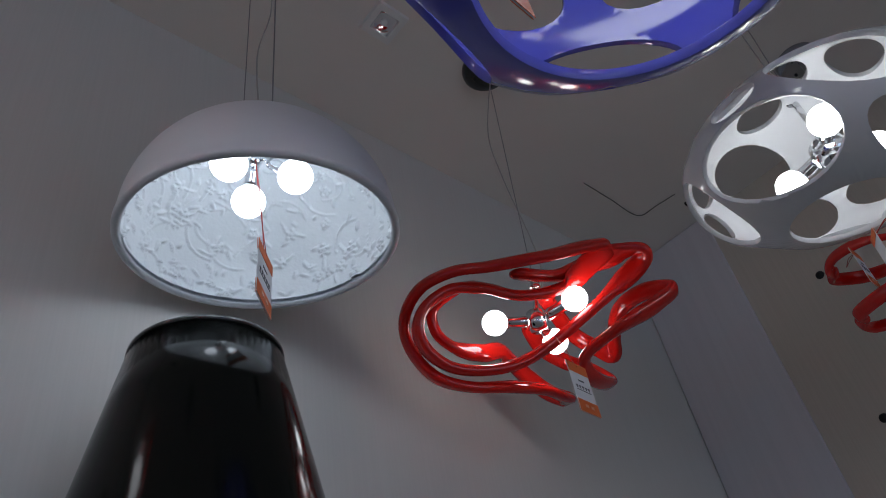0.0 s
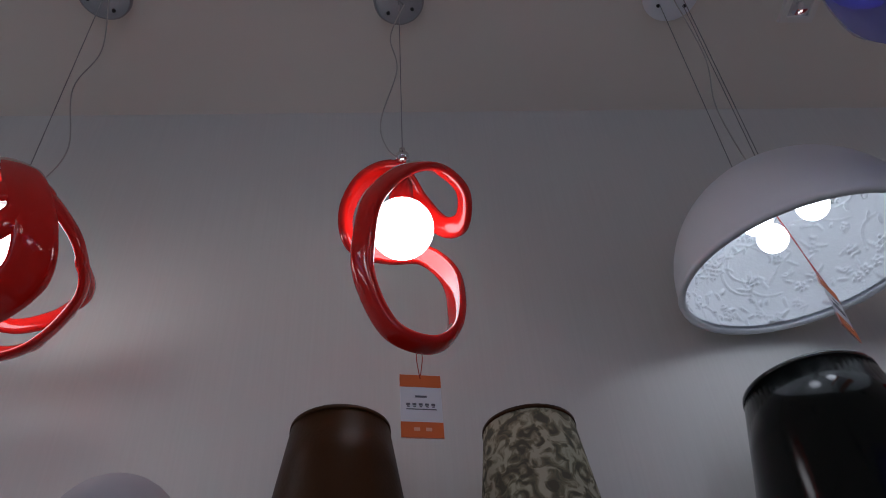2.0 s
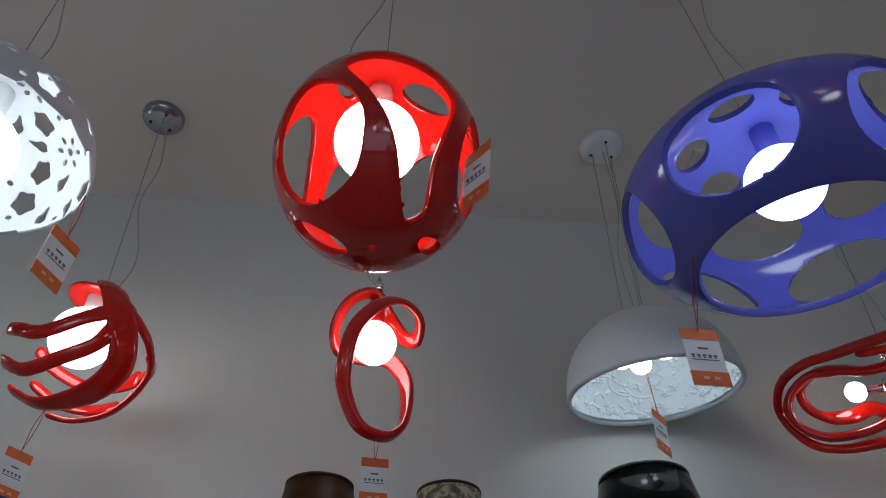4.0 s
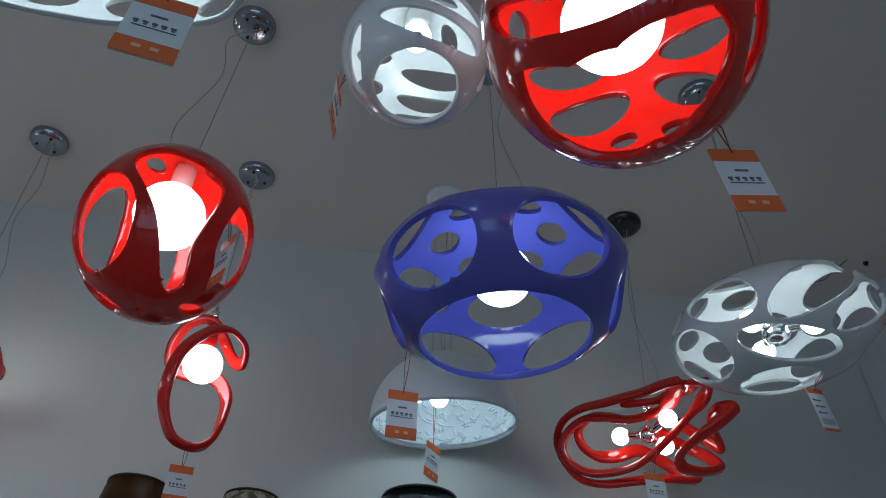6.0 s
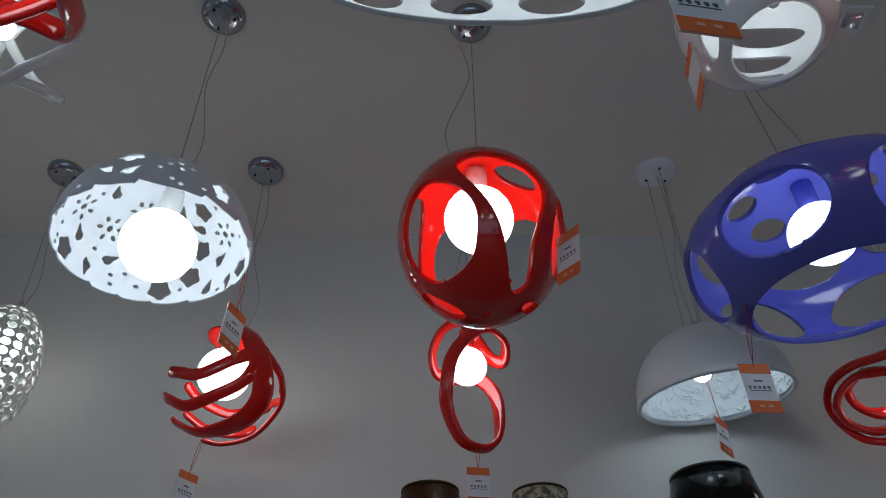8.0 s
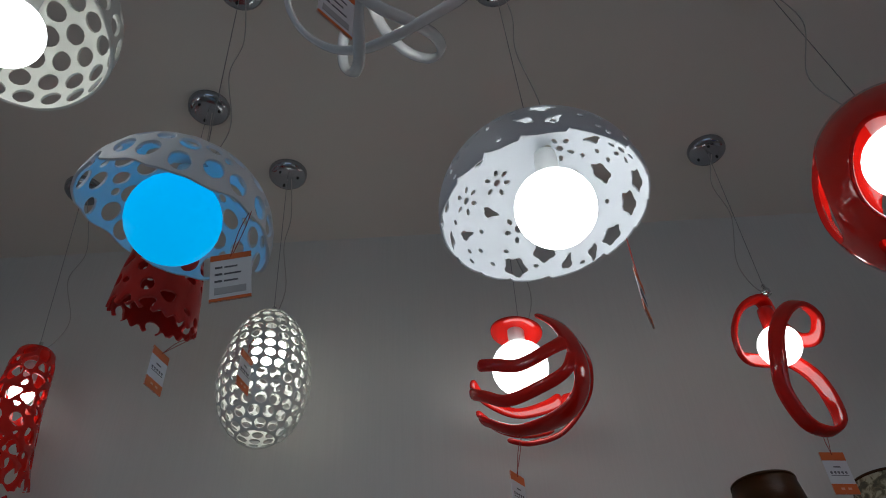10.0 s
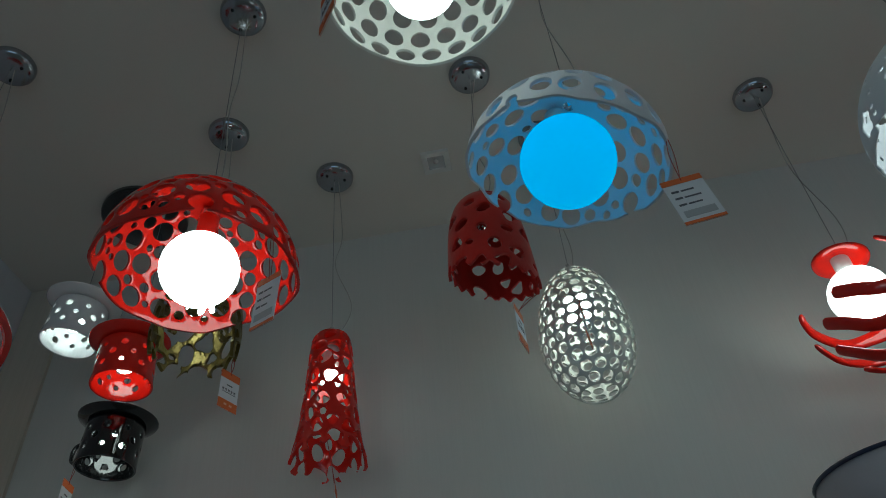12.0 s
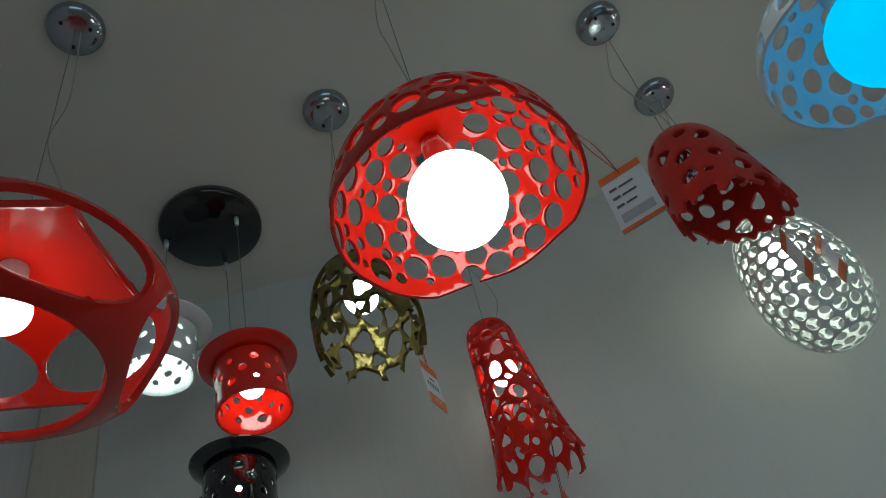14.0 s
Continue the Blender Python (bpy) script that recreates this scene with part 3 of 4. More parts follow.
def flow_lamp():
    C = (1.090, 1.030, 2.455)
    d = thing("knot_pendant", C, "red lacquered looping tube lamp with three small bulbs", "pendant lamp", PEND)
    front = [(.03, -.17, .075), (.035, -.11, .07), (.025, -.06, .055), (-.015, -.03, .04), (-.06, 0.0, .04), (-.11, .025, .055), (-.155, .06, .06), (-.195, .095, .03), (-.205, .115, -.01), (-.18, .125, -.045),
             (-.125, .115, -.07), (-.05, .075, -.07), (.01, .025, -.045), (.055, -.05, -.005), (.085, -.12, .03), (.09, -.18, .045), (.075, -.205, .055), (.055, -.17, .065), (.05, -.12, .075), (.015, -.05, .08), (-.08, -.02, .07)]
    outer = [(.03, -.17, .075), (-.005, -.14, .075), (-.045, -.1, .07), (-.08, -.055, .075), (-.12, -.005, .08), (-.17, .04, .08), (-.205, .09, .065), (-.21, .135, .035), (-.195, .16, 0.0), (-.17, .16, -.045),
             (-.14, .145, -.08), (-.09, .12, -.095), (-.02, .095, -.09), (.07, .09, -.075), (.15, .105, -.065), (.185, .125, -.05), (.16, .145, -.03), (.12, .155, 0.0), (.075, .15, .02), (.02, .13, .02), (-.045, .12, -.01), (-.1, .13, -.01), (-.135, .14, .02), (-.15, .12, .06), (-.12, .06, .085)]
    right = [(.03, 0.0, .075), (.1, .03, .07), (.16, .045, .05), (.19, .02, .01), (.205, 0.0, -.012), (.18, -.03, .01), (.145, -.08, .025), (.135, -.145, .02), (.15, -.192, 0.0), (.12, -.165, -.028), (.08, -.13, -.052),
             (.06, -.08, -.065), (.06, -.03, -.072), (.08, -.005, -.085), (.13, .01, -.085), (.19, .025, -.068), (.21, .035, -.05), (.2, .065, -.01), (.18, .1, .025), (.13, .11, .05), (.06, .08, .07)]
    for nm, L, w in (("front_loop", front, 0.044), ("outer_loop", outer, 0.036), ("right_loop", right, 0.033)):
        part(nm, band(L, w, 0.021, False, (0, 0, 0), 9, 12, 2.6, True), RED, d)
    hub = part("hub", lathe([(0, -0.02), (0.016, -0.018), (0.02, 0.0), (0.016, 0.02), (0, 0.022)], 20), CHROME, d)
    hub.location = (0.0, 0.012, 0.008)
    part("stem", wire([(0.0, 0.012, 0.01), (0.01, 0, 0.08)], 0.005, 10, 3), CHROME, d)
    for bx, by, bz in ((-0.050, 0.069, 0.025), (0.030, -0.063, 0.021), (0.052, 0.02, -0.015)):
        b = part("bulb", ball(0.024, 24), BULBS, d, "small lit round bulb")
        b.location = (bx, by, bz)
        p = np.array((bx, by, bz))
        u = np.array((0.0, 0.012, 0.008)) - p
        u /= np.linalg.norm(u)
        part("lampholder", wire([tuple(p + u * 0.02), tuple(p + u * 0.06)], 0.011, 14, 3), CHROME, d)
    hang(d, H, 0.01, 0.0, 0.08, 0.06, BLACK, dx=0.0, dy=-0.052, slack=0.05)
    tag(1.053, 0.967, 2.315, on_lamp(d, 1.05, 0.985, 2.41), 5)


def egg_lamp():
    d = thing("egg_pendant", (-1.312, 1.062, 2.537), "cream egg-shaped lamp pierced all over with round holes", "pendant lamp", PEND)
    prof, L = table_prof([(0, .172), (.036, .163), (.069, .126), (.093, .068), (.106, .0), (.106, -.058), (.093, -.111), (.069, -.152), (.042, -.175)])
    holes = hexholes(prof, 0.022, L - 0.004, 0.0305, 0.0127, 1.0, 5)
    shell("shade", CREAM, d, prof, L, holes, 0.004, 0.010, label="pierced cream shell")
    socket_bulb(d, 0.042, 0.06, material=BULBE, up=0.06)
    hang(d, H, 0.0, 0.0, 0.170, dy=-0.055, slack=0.02)
    tag(-1.322, 0.938, 2.505, on_lamp(d, -1.318, 0.95, 2.56), 77, label="shop tag hanging against the pierced egg lamp")


def cone_lamp():
    d = thing("tapered_pendant", (-1.945, 1.145, 2.522), "tall red lamp with ragged open lattice wall", "pendant lamp", PEND)
    prof, L = table_prof([(0, .176), (.030, .174), (.046, .160), (.052, .12), (.058, .04), (.066, -.05), (.078, -.14), (.090, -.19)])
    holes = pack(prof, 0.045, L - 0.002, [0.0165] * 5 + [0.0135] * 8 + [0.0105] * 8 + [0.0075] * 8, 0.0028, 3, 200, 1.25, wobble=0.18)
    shell("shade", RED, d, prof, L, holes, 0.006, 0.009, edge=lambda a: L - 0.012 + 0.022 * math.sin(9 * a) * math.cos(4 * a + 1), label="red open lattice")
    socket_bulb(d, 0.03, 0.05, up=0.06)
    hang(d, H, 0.0, 0.0, 0.174, slack=0.05, dx=0.03, dy=-0.12)
    tag(-1.93, 1.16, 2.28, on_lamp(d, -1.92, 1.08, 2.34), 100)


def bell_lamp():
    d = thing("bell_pendant", (-1.501, 0.818, 2.620), "small dull red bell lamp with holes and toothed edge", "pendant lamp", PEND)
    prof, L = table_prof([(0, .145), (.040, .134), (.068, .099), (.082, .035), (.089, -.046), (.095, -.145)])
    holes = pack(prof, 0.03, L - 0.01, [0.016] * 2 + [0.012] * 2 + [0.009] * 3, 0.010, 8, 60, 1.0, wobble=0.16)
    shell("shade", REDM, d, prof, L, holes, 0.006, 0.010, edge=lambda a: L - 0.045 + 0.040 * math.cos(a + 0.7) + 0.006 * math.sin(21 * a), label="dull red pierced bell")
    part("socket", lathe([(0, .03), (.018, .03), (.02, .05), (.02, .10), (0, .11)], 20), CHROME, d)
    hang(d, H, 0.0, 0.0, 0.144, dx=0.025, dy=-0.06, slack=0.03)
    tag(-1.462, 0.82, 2.44, on_lamp(d, -1.45, 0.85, 2.49), 75)


def hat_lamps():
    c = thing("hat_cluster_pendant", (-2.510, 1.050, H), "three top-hat lamps in white, red and black on one black rose", "pendant lamp", PEND)
    part("canopy", lathe([(0, -0.022), (0.118, -0.022), (0.124, -0.016), (0.125, 0), (0, 0)], 56), BLACK, c, "large round black ceiling rose")

    def hat(name, x, y, z, material, label, seed, lean):
        prof, L = table_prof([(0, .014), (.033, .014), (.065, .011), (.068, .0), (.0685, -.04), (.069, -.08), (.071, -.102)])
        h = []
        for k in range(3):
            for j in range(9):
                h.append(oval(40 * j + 20 * k + seed, 0.096 + 0.025 * k, 0.0085 if (j + k) % 2 else 0.006, 0.0085 if (j + k) % 2 else 0.0065, 0, 16, prof))
        b = shell(name, material, c, prof, L, h, 0.005, 0.010, label=label)
        b.matrix_basis = pose(x, y, z - H, *lean)
        br = part("brim", lathe([(0.066, .010), (.080, .017), (.097, .026), (.099, .029), (.095, .030), (.078, .022), (.063, .016)], 48, True), material, b)
        bulb = part("bulb", ball(0.026, 24), BULBS, b, "small lit bulb")
        bulb.location = (0, 0, -0.036)
        part("socket", lathe([(0, .02), (.018, .02), (.018, -.02), (0, -.02)], 20), CHROME, b)
        w = part("suspension_wire", wire([(x, y, -0.02), (x, y, z - H + 0.02)], 0.001), STEEL, c)
        part("grip", lathe([(0, -0.05), (.005, -0.05), (.006, -0.022), (0, -0.022)], 12), SOCKET, c).location = (x, y, 0)
        return b

    hat("white_hat", -0.110, -0.005, 2.838, WHITE, "upside-down white top hat with holes", 0, (0, 6, 0))
    hat("red_hat", 0.070, -0.020, 2.664, RED, "upside-down red top hat with holes", 12, (0, -2, 0))
    bl = hat("black_hat", 0.0, 0.115, 2.525, BLACK, "upside-down black top hat with holes", 5, (0, 3, 0))
    part("handle", band([(-0.066, 0.0, -0.025), (-0.096, 0.0, -0.037), (-0.096, 0.0, -0.074), (-0.067, 0, -0.088)], 0.012, 0.008, False, (0, 0, -0.06), 8, 10), BLACK, bl)
    tag(-2.60, 1.165, 2.40, (-2.59, 1.165, 2.46), 95)


def floor_shade(x, y, ztop, r0, r1, h, material, label, trimmat):
    d = thing("floor_lamp", (x, y, 0), label, "floor lamp", "floor lamps by the wall")
    zs = [0, .25, .5, .75, 1]
    n = [(r0 + (r1 - r0) * t, ztop - h * t) for t in zs]
    prof = n + [(r1 - 0.003, ztop - h)] + [(a - 0.003, b) for a, b in reversed(n)]
    part("shade", lathe(prof, 64, True), material, d)
    for z, r in ((ztop, r0), (ztop - h, r1)):
        part("trim", lathe([(r + 0.0015, z + 0.002), (r + 0.002, z - 0.004), (r - 0.004, z - 0.004), (r - 0.004, z + 0.002)], 64, True), trimmat, d)
    part("stem", lathe([(0, ztop - h * 0.4), (0.011, ztop - h * 0.4), (0.012, 0.03), (0, 0.03)], 20), CHROME, d)
    part("base", lathe([(0, 0.035), (0.02, 0.033), (0.10, 0.018), (0.12, 0.006), (0.12, 0.0), (0, 0)], 40), BLACK, d)


relief_dome()
ribbon_lamp()
claw_lamp()
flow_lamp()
egg_lamp()
cone_lamp()
bell_lamp()
hat_lamps()
floor_shade(0.490, 1.128, 2.255, 0.0945, 0.168, 0.34, BSHADE, "floor lamp with glossy black tapered shade in film wrap", BLACK)
floor_shade(-0.192, 1.165, 2.237, 0.069, 0.120, 0.30, BROWN, "floor lamp with dark brown satin tapered shade", BROWN)
floor_shade(0.079, 1.18, 2.237, 0.0665, 0.103, 0.30, FLORAL, "floor lamp with floral printed cloth shade", BROWN)

gl = thing("globe_floor_lamp", (-0.430, 1.05, 0), "floor lamp with a plain white glass globe, switched off", "floor lamp", "floor lamps by the wall")
part("globe", ball(0.074, 36), GLASS, gl, "white glass globe").location = (0, 0, 2.044)
part("stem", lathe([(0, 1.98), (0.014, 1.98), (0.012, 0.03), (0, 0.03)], 20), CHROME, gl)
part("base", lathe([(0, 0.035), (0.10, 0.02), (0.12, 0.0), (0, 0)], 40), CHROME, gl)
gb = thing("bowl_floor_lamp", (-0.790, 1.08, 0), "floor lamp with white glass bowl and dark blue rim", "floor lamp", "floor lamps by the wall")
part("bowl", lathe([(0.02, 1.93), (0.09, 1.96), (0.14, 2.02), (0.162, 2.103), (0.157, 2.103), (0.135, 2.025), (0.085, 1.97), (0.02, 1.94)], 56, True), GLASS, gb)
part("rim", lathe([(0.163, 2.099), (0.165, 2.106), (0.155, 2.106), (0.156, 2.099)], 56, True), GLASSRIM, gb, "thin dark blue rim")
part("stem", lathe([(0, 1.95), (0.022, 1.95), (0.012, 1.91), (0.012, 0.03), (0, 0.03)], 20), CHROME, gb)
part("base", lathe([(0, 0.035), (0.10, 0.02), (0.12, 0.0), (0, 0)], 40), CHROME, gb)


# ---- middle row ----
def cage_lamp():
    C = (-0.102, 0.409, 2.405)
    d = thing("ball_pendant", C, "red lacquered ball lamp with large teardrop openings", "pendant lamp", PEND)
    prof = sphere_prof(0.148, 0.169)
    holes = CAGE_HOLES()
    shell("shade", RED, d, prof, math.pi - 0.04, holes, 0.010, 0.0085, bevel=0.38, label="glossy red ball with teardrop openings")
    socket_bulb(d, 0.064, 0.034, up=0.07, x=-0.004, y=-0.008)
    hang(d, H, 0.0, 0.0, 0.167, dx=0.01, dy=0.06, slack=-0.06)
    tag(0.030, 0.305, 2.325, on_lamp(d, 0.020, 0.335, 2.385), -58, swing=8)


def leaf(points, n=5):
    """A curved opening on a ball, through (azimuth, angle from the top) in degrees."""
    v = [(math.sin(radians(p)) * math.cos(radians(a)), math.sin(radians(p)) * math.sin(radians(a)), math.cos(radians(p))) for a, p in points]
    q = spline(v, True, n)
    q /= np.linalg.norm(q, axis=1)[:, None]
    return np.stack([np.arctan2(q[:, 1], q[:, 0]), np.arccos(np.clip(q[:, 2], -1, 1))], -1)


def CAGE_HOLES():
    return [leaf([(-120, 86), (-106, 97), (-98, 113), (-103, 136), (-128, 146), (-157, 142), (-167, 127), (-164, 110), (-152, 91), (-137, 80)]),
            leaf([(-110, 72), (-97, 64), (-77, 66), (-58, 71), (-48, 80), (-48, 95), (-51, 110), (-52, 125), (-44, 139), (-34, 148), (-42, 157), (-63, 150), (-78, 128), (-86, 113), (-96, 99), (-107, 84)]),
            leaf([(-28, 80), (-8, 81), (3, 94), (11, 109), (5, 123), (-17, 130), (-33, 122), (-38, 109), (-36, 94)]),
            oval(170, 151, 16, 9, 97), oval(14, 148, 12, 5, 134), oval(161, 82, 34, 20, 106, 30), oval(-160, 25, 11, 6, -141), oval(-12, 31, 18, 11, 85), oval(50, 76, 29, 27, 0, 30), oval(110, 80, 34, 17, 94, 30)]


def saucer(name, at, a, c, material, label, holes, thick, tilt, pmax=178.0, edge=None):
    d = thing(name, at, label, "pendant lamp", PEND)
    b = shell("shade", material, d, sphere_prof(a, c), radians(pmax), holes, thick, 0.0095, edge=edge, bevel=0.38)
    b.matrix_basis = pose(0, 0, 0, *tilt)
    return d, b


def blue_saucer():
    holes = []
    for k in range(6):
        holes.append(oval(-138 + 60 * k, 104, 22, 26, 0, 30, power=2.15))
        holes.append(oval(-168 + 60 * k, 56, 20, 14, 0, 26))
        holes.append(oval(-138 + 60 * k, 27, 9, 8, 0, 20))
    d, b = saucer("saucer_pendant", (0.527, 0.421, 2.394), 0.244, 0.142, BLUE, "violet-blue lacquered saucer lamp with large oval openings", holes, 0.011, (3.5, -3, 0), 140.0)
    socket_bulb(d, 0.0595, 0.010, up=0.08, holder=BLUE, x=-0.007, y=-0.024)
    hang(d, H, 0.0, 0.0, 0.141, slack=0.06, dx=0.0, dy=0.05)
    tag(0.358, 0.487, 2.183, on_lamp(d, 0.365, 0.44, 2.295), 3)


def white_saucer():
    given = [(-154, 78, 31, 18, 60), (-101, 87, 38, 18, 131), (-70, 106, 31, 15, 127), (168, 114, 29, 26, 58), (-122, 137, 30, 14, -147), (115, 113, 28, 19, 105),
             (61, 51, 24, 18, 151), (34, 99, 23, 14, 70), (84, 97, 14, 11, 86), (128, 66, 14, 9, 49), (-20, 46, 27, 14, 166), (-174, 22, 18, 8, 94), (-108, 28, 20, 11, 154)]
    holes = [oval(*g, 30) for g in given]
    rnd = random.Random(12)
    spots = [g[:2] for g in given]
    sizes = [(g[2] + g[3]) / 2 + 1 for g in given]
    for k in range(4000):
        az, p = rnd.uniform(-180, 180), math.degrees(math.acos(rnd.uniform(-0.88, 0.97)))
        room = min(math.degrees(math.acos(max(-1, min(1, math.cos(radians(p)) * math.cos(radians(q)) + math.sin(radians(p)) * math.sin(radians(q)) * math.cos(radians(az - b)))))) - r for (b, q), r in zip(spots, sizes)) - 1.5
        if min(room, 20) > max(18.5 - k / 420, 8.0) and p + min(room, 20) < 148:
            room = min(room, 20)
            spots.append((az, p))
            sizes.append(room)
            holes.append(oval(az, p, room, room * 0.97, rnd.uniform(0, 90), 26))
    d, b = saucer("saucer_pendant", (1.145, 0.485, 2.434), 0.212, 0.117, WHITE, "white lacquered saucer lamp with large oval openings", holes, 0.008, (7.8, -8.3, 0), 168.0, lambda t: radians(158 - 7 * math.cos(t - radians(152))))
    hub = part("hub", lathe([(0, -0.03), (0.02, -0.028), (0.03, -0.01), (0.026, 0.012), (0, 0.02)], 24), CHROME, d)
    for k in range(3):
        a = radians(200 + 120 * k)
        bb = part("bulb", ball(0.024, 24), BULBS, d, "small lit round bulb")
        bb.location = (0.075 * math.cos(a), 0.075 * math.sin(a), -0.005)
        part("lampholder", wire([(0.02 * math.cos(a), 0.02 * math.sin(a), 0), (0.055 * math.cos(a), 0.055 * math.sin(a), -0.003)], 0.011, 14, 3), CHROME, d)
    part("stem", wire([(0, 0, 0.01), (0, 0, 0.11)], 0.005, 10, 3), CHROME, d)
    hang(d, H, 0.0, 0.0, 0.115, dx=-0.03, dy=-0.04, slack=0.03)
    m = d.matrix_world @ b.matrix_basis
    top = min((m @ v.co for v in b.data.vertices), key=lambda v: (v - Vector((1.19, 0.47, 2.34))).length)
    tag(1.212, 0.515, 2.318, top, 20, back=True, swing=-12)


def red_saucer():
    front = -40
    holes = []
    for k in range(5):
        holes.append(oval(front + 72 * k, 106, 31, 27, 0, 30, power=2.2))
        holes.append(oval(front + 36 + 72 * k, 56, 29, 21, 0, 26))
    d, b = saucer("saucer_pendant", (-2.636, 0.545, 2.440), 0.216, 0.108, RED, "red lacquered saucer lamp with large oval openings", holes, 0.012, (0, 4, 0), 141.0)
    socket_bulb(d, 0.035, 0.02, up=0.07, material=BULBS)
    hang(d, H, 0.0, 0.0, 0.107, dx=0.046, dy=-0.055, slack=0.05)


def dome_shell(name, at, R, h, material, label, holes, edge=None, thick=0.0055, spacing=0.0095, tilt=(0, 0, 0), low=0.0):
    d = thing(name, at, label, "pendant lamp", PEND)
    a = np.linspace(0, math.pi / 2, 9)
    rz = [(R * math.sin(x), h * math.cos(x)) for x in a]
    if low:
        rz += [(R * 0.985, -low)]
    prof, L = table_prof(rz)
    b = shell("shade", material, d, prof, L, holes(prof, L), thick, spacing, edge=(lambda t: edge(t, L)) if edge else None)
    b.matrix_basis = pose(0, 0, 0, *tilt)
    return d


def red_dome():
    d = dome_shell("dome_pendant", (-2.015, 0.537, 2.402), 0.177, 0.190, RED, "red lacquered dome lamp pierced with bubbles of holes",
                   lambda p, L: pack(p, 0.05, L - 0.016, [0.0205] * 9 + [0.017] * 9 + [0.0135] * 10 + [0.010] * 10 + [0.007] * 8, 0.0022, 21, 260),
                   lambda t, L: L - 0.006 + 0.008 * math.sin(3 * t + 1) + 0.004 * math.sin(7 * t), tilt=(4.5, 1.5, 0))
    socket_bulb(d, 0.0704, 0.029, up=0.075, holder=RED, y=0.005)
    hang(d, H, 0.0, 0.0, 0.192, dx=0.025, dy=-0.065, slack=0.01)
    tag(-1.842, 0.45, 2.30, on_lamp(d, -1.835, 0.47, 2.425), -30, back=True, swing=6)


def blue_lit_dome():
    d = dome_shell("dome_pendant", (-1.345, 0.490, 2.466), 0.173, 0.158, WMATT, "white pierced dome lamp lit by a blue globe",
                   lambda p, L: pack(p, 0.04, L - 0.010, [0.018] * 7 + [0.0145] * 7 + [0.011] * 6 + [0.008] * 4, 0.0045, 5, 190, 1.2),
                   lambda t, L: L - 0.004 + 0.006 * math.sin(4 * t) + 0.003 * math.sin(13 * t), tilt=(8, 14, 0))
    socket_bulb(d, 0.0826, 0.009, BULBB, up=0.05, x=0.005, y=-0.012)
    hang(d, H, 0.036, -0.02, 0.149, dx=0.0, dy=-0.045, slack=0.03)
    tag(-1.200, 0.412, 2.323, on_lamp(d, -1.178, 0.43, 2.445), 0, back=True, swing=-8, w=0.062)


def white_dome():
    d = dome_shell("dome_pendant", (-1.533, 0.173, 2.655), 0.1545, 0.125, CREAM, "cream dome lamp pierced with rows of oval holes",
                   lambda p, L: hexholes(p, 0.04, L - 0.008, 0.047, 0.0175, 1.1, 6),
                   lambda t, L: L - 0.004 + 0.005 * math.sin(5 * t), low=0.05)
    socket_bulb(d, 0.056, -0.055, up=0.10)
    hang(d, H, 0.0, 0.0, 0.125, slack=0.03)
    tag(-1.662, 0.12, 2.535, on_lamp(d, -1.648, 0.14, 2.615), -52)


def gold_lamp():
    d = thing("coral_pendant", (-2.185, 0.882, 2.605), "old gold lamp of branching coral lattice", "pendant lamp", PEND)
    prof, L = table_prof([(0, .118), (.042, .108), (.073, .08), (.091, .03), (.097, -.03), (.094, -.08), (.088, -.110)])
    holes = pack(prof, 0.03, L + 0.01, [0.021] * 9 + [0.016] * 8 + [0.012] * 8 + [0.008] * 6, 0.0024, 14, 200, 1.35, 16, 0.22)
    shell("shade", GOLD, d, prof, L, holes, 0.008, 0.009, edge=lambda a: L - 0.012 + 0.016 * math.sin(11 * a) * math.cos(3 * a), bevel=0.42, label="branching old gold lattice")
    socket_bulb(d, 0.032, 0.03, up=0.06, material=BULBS)
    hang(d, H, 0.0, 0.0, 0.117, dx=0.03, dy=-0.075, slack=0.02)
    tag(-2.105, 0.919, 2.467, on_lamp(d, -2.108, 0.915, 2.51), 66)


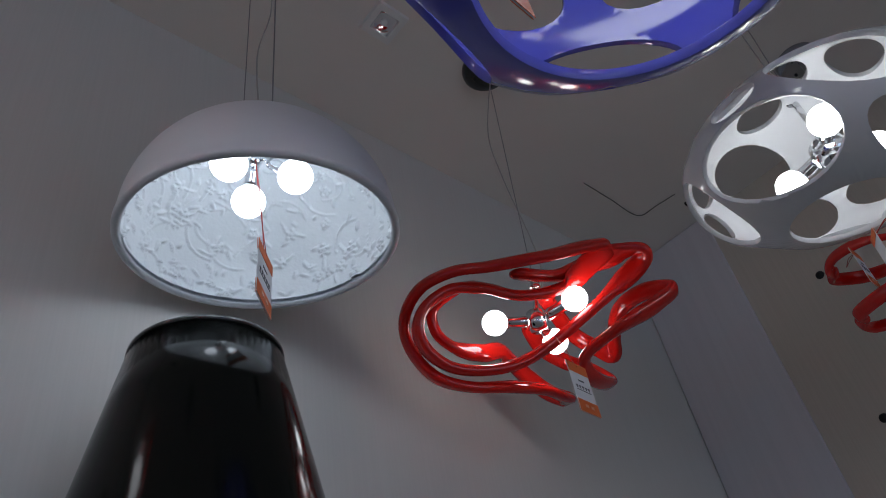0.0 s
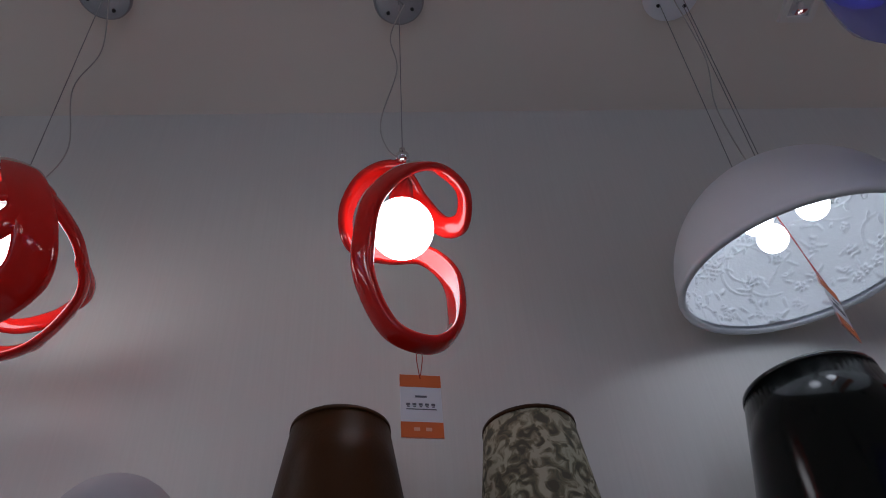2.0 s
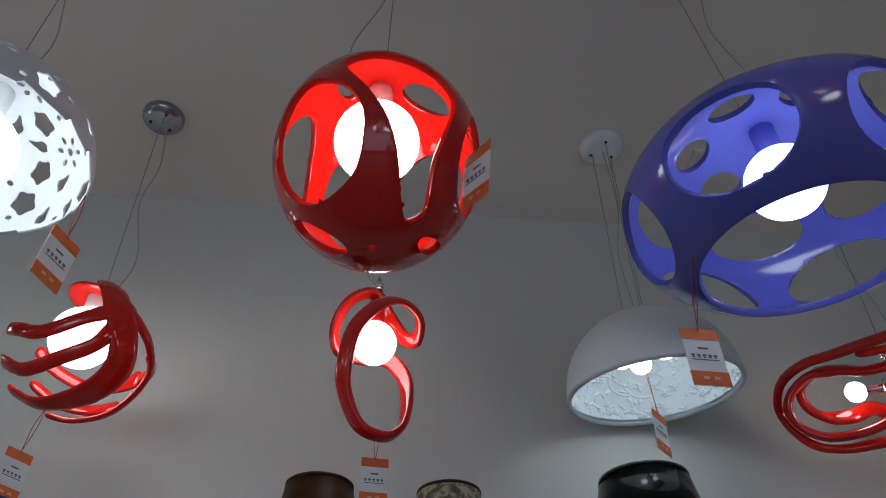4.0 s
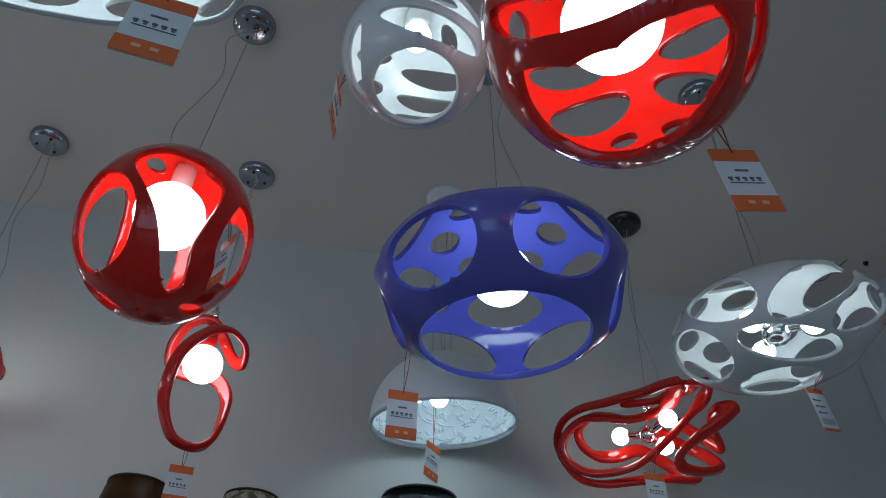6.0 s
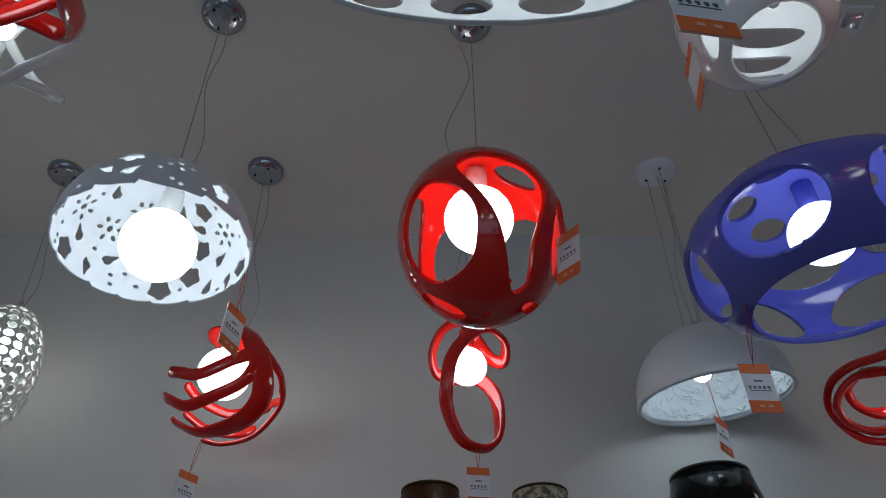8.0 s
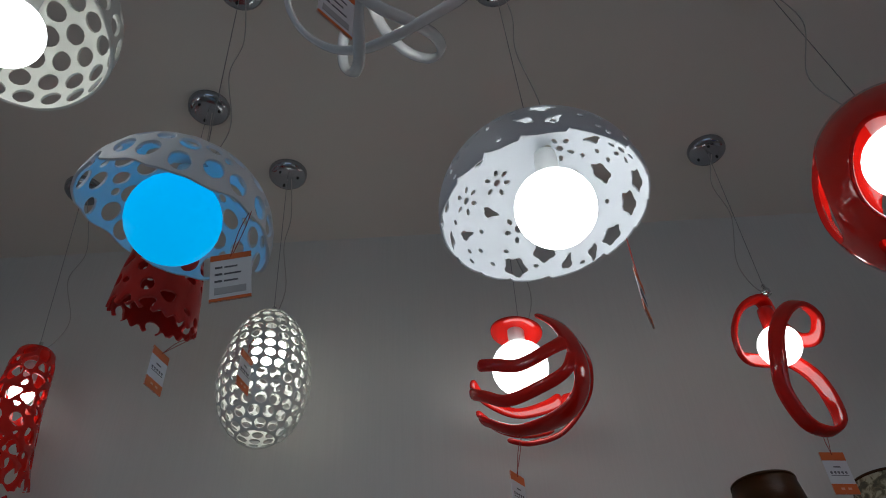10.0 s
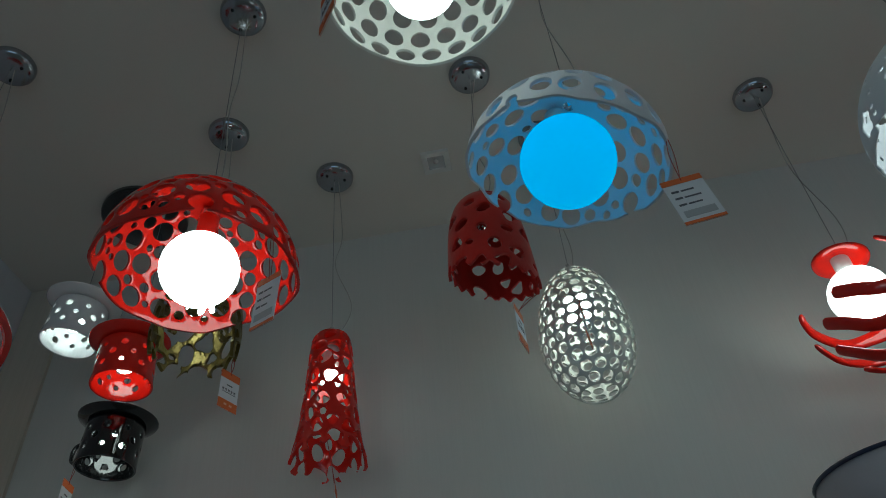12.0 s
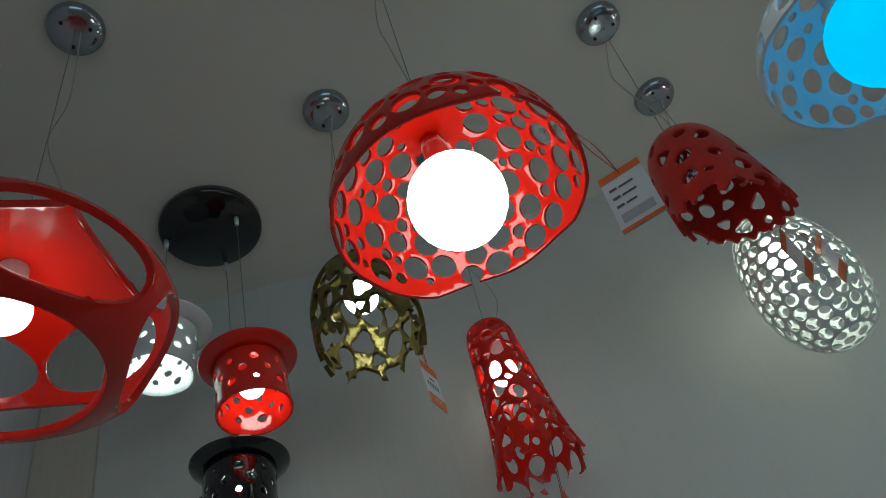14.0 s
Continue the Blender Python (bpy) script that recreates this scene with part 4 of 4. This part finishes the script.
def lily_lamp():
    def cut(prof, L):
        rnd = random.Random(9)
        out, done = [], []

        def free(az, p, size):
            r = float(prof(p)[0])
            return all(math.hypot(radians((az - b + 180) % 360 - 180) * r, p - q) > size + s + 0.004 for b, q, s in done)

        for kind, size, tries in (("flower", 0.033, 50), ("penta", 0.022, 70), ("sliver", 0.017, 240), ("dot", 0.005, 180)):
            for _ in range(tries):
                p, az = rnd.uniform(0.06, L - size - 0.006), rnd.uniform(-180, 180)
                if not free(az, p, size):
                    continue
                done.append((az, p, size))
                r = float(prof(p)[0])
                if kind == "flower":
                    out.append(oval(az, p, 0.006, 0.007, 0, 12, prof))
                    for k in range(6):
                        a = k * math.pi / 3 + 0.4
                        out.append(oval(az + math.degrees(0.021 * math.cos(a) / r), p + 0.021 * math.sin(a), 0.0065, 0.0042, math.degrees(a), 10, prof))
                elif kind == "penta":
                    out.append(oval(az, p, size * 0.95, size * rnd.uniform(0.7, 1), rnd.uniform(0, 90), 20, prof, 2.0, 5, 0.14, rnd.uniform(0, 6)))
                elif kind == "sliver":
                    out.append(oval(az, p, size, size * 0.5, rnd.uniform(0, 180), 20, prof, 1.5, 3, 0.25, rnd.uniform(0, 6)))
                else:
                    out.append(oval(az, p, size, size * 0.8, 0, 10, prof))
        return out

    d = dome_shell("dome_pendant", (-0.701, 0.438, 2.407), 0.174, 0.158, WMATT, "white dome lamp cut with stars and dots, scalloped rim", cut,
                   lambda t, L: L - 0.010 + 0.016 * ((t * 7 / math.pi + 0.25 * math.sin(3 * t)) % 1.0) ** 0.6, thick=0.0035, low=0.01, tilt=(1, -5, 0))
    socket_bulb(d, 0.0673, -0.013, up=0.07, x=0.015, y=-0.015)
    hang(d, H, 0.0, 0.0, 0.160, dx=-0.015, dy=0.014, slack=0.03)
    tag(-0.552, 0.525, 2.325, on_lamp(d, -0.558, 0.515, 2.385), 65, swing=4)


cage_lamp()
blue_saucer()
white_saucer()
red_saucer()
red_dome()
blue_lit_dome()
white_dome()
gold_lamp()
lily_lamp()


# ---- near row ----
def slot_ball(at, R, c, material, label, holes, tilt, thick, bulb, bulb_mat, shade_label, edge):
    """Ball of leaf ribs: bowed slots on both sides of a midrib, open below."""
    d = thing("ribbed_ball_pendant", at, label, "pendant lamp", PEND)
    b = shell("shade", material, d, sphere_prof(R, c), radians(168), holes, thick, 0.0085, edge=edge, bevel=0.38, label=shade_label)
    b.matrix_basis = pose(0, 0, 0, *tilt)
    r, x, y, z = bulb
    socket_bulb(d, r, z, bulb_mat, up=R * 0.5, x=x, y=y)
    hang(d, H, 0.0, 0.0, c, slack=0.04)
    return d


def mouth(a):
    """Lower rim of the large ribbed ball: it rises towards the front strap."""
    at = [-188, -162, -128, -89, -68, -52, -25, 0, 49, 88, 115, 135, 155, 172, 198]
    p = [129, 147, 151, 142, 134, 136, 154, 160, 164, 157, 148, 141, 134, 129, 147]
    return radians(float(np.interp((math.degrees(a) + 180) % 360 - 180, at, p)))


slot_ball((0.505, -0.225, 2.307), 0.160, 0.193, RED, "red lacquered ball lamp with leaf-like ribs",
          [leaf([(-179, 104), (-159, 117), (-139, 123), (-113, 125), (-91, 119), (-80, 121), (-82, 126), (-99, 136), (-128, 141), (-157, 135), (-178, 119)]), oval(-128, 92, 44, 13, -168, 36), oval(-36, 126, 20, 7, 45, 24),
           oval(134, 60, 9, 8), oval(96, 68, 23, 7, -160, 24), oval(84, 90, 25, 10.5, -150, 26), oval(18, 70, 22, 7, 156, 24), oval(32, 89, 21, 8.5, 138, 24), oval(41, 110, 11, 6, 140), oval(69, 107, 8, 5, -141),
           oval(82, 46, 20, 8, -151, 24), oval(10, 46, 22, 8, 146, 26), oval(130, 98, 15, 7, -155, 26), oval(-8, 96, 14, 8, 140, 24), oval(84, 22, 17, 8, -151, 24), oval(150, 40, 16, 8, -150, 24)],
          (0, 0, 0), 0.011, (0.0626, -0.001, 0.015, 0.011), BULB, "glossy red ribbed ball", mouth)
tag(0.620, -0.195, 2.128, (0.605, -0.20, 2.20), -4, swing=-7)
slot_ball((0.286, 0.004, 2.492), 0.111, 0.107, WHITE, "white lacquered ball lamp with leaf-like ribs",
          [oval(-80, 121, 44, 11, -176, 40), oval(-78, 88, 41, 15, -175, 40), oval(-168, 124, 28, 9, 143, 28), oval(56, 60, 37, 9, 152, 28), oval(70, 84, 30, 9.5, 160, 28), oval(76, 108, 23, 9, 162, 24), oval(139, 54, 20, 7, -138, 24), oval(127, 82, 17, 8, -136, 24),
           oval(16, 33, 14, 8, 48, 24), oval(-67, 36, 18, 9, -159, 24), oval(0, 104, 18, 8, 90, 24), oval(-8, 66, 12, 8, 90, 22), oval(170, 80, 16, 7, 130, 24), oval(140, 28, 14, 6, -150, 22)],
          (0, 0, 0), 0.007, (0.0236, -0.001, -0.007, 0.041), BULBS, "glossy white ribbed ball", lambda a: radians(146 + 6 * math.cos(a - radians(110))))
tag(0.178, 0.035, 2.425, (0.190, 0.03, 2.46), 80)


def squarish(v):
    r = np.maximum(np.hypot(v[:, 0], v[:, 1]), 1e-6)
    return np.maximum((np.abs(v[:, 0]) / r) ** 3.2 + (np.abs(v[:, 1]) / r) ** 3.2, 0.3) ** (-1 / 3.2)


def trough_lamp():
    d = thing("trough_pendant", (-0.135, -0.245, 2.285), "long white lacquered lamp pierced with rows of oval holes", "pendant lamp", PEND)
    prof, L = table_prof([(0, .10), (.06, .098), (.11, .085), (.135, .05), (.14, .0), (.138, -.03)])
    holes = hexholes(prof, 0.05, L - 0.006, 0.066, 0.0235, 1.0, 7, 18)
    shell("shade", WHITE, d, prof, L, holes, 0.008, 0.010, warp=lambda v: v * np.array([1.50, 0.85, 1.0]) * np.stack([squarish(v)] * 2 + [np.ones(len(v))], -1), edge=lambda a: L - 0.004 + 0.006 * math.sin(5 * a))
    for x in (-0.12, 0.0, 0.12):
        socket_bulb(d, 0.03, 0.015, up=0.05, x=x)
    hang(d, H, 0.0, 0.0, 0.10, slack=0.0)
    tag(0.030, -0.258, 2.129, on_lamp(d, 0.03, -0.33, 2.262), 8)


def wavy_lamp():
    d = thing("wave_pendant", (-0.95, 0.15, 2.615), "white lacquered lamp of waved loops", "pendant lamp", PEND)
    for k in range(3):
        a0 = radians(120 * k)
        pts = []
        for j in range(14):
            t = 2 * math.pi * j / 14
            r = 0.13 + 0.012 * math.cos(2 * t)
            v = Vector((r * math.cos(t), 0.03 * math.sin(2 * t), 0.10 * math.sin(t)))
            pts.append(tuple(Matrix.Rotation(a0, 3, "Z") @ Matrix.Rotation(radians(18), 3, "X") @ v))
        part("loop", band(pts, 0.019, 0.011, True, (0, 0, 0), 8, 12), WHITE, d)
    socket_bulb(d, 0.024, 0.05, BULBS, up=0.03)
    hang(d, H, 0.0, 0.0, 0.08, slack=0.03)
    tag(-0.985, 0.035, 2.42, (-0.975, 0.05, 2.54), 50, back=True)


def red_wave():
    d = thing("wave_pendant", (-0.73, -0.16, 2.375), "red lacquered lamp of waved loops", "pendant lamp", PEND)
    for k in range(2):
        pts = []
        for j in range(14):
            t = 2 * math.pi * j / 14
            v = Vector(((0.14 + 0.02 * math.cos(3 * t)) * math.cos(t), 0.10 * math.sin(t), 0.05 * math.sin(2 * t + k)))
            pts.append(tuple(Matrix.Rotation(radians(80 * k), 3, "Z") @ v))
        part("loop", band(pts, 0.034, 0.016, True, (0, 0, 0), 8, 12), RED, d)
    socket_bulb(d, 0.04, 0.02, up=0.06)
    hang(d, H, 0.0, 0.0, 0.06, slack=0.03)


def red_finger():
    d = thing("fork_pendant", pose(1.785, 0.49, 2.50, 0, 0, -72), "red lacquered lamp with forked arms and round hole", "pendant lamp", PEND)
    prof = sphere_prof(0.085, 0.10)
    shell("body", RED, d, prof, radians(150), [oval(180, 92, 14, 14), oval(120, 70, 18, 16), oval(-120, 70, 18, 16), oval(60, 100, 20, 16), oval(-60, 100, 20, 16), oval(0, 80, 16, 16)], 0.012)
    for z in (0.075, -0.045):
        for s in (-1, 1):
            part("arm", band([(-0.05, s * 0.05, z * 0.8), (-0.13, s * 0.075, z), (-0.19, s * 0.055, z * 1.1), (-0.215, s * 0.02, z * 1.05), (-0.2, -s * 0.01, z)], 0.03, 0.016, False, (0, 0, 0), 8, 12, 2.6, True), RED, d)
    hang(d, H, 0.0, 0.0, 0.098, slack=0.0)
    tag(1.66, 0.62, 2.56, (1.70, 0.655, 2.56), 0)


trough_lamp()
wavy_lamp()
red_wave()
red_finger()
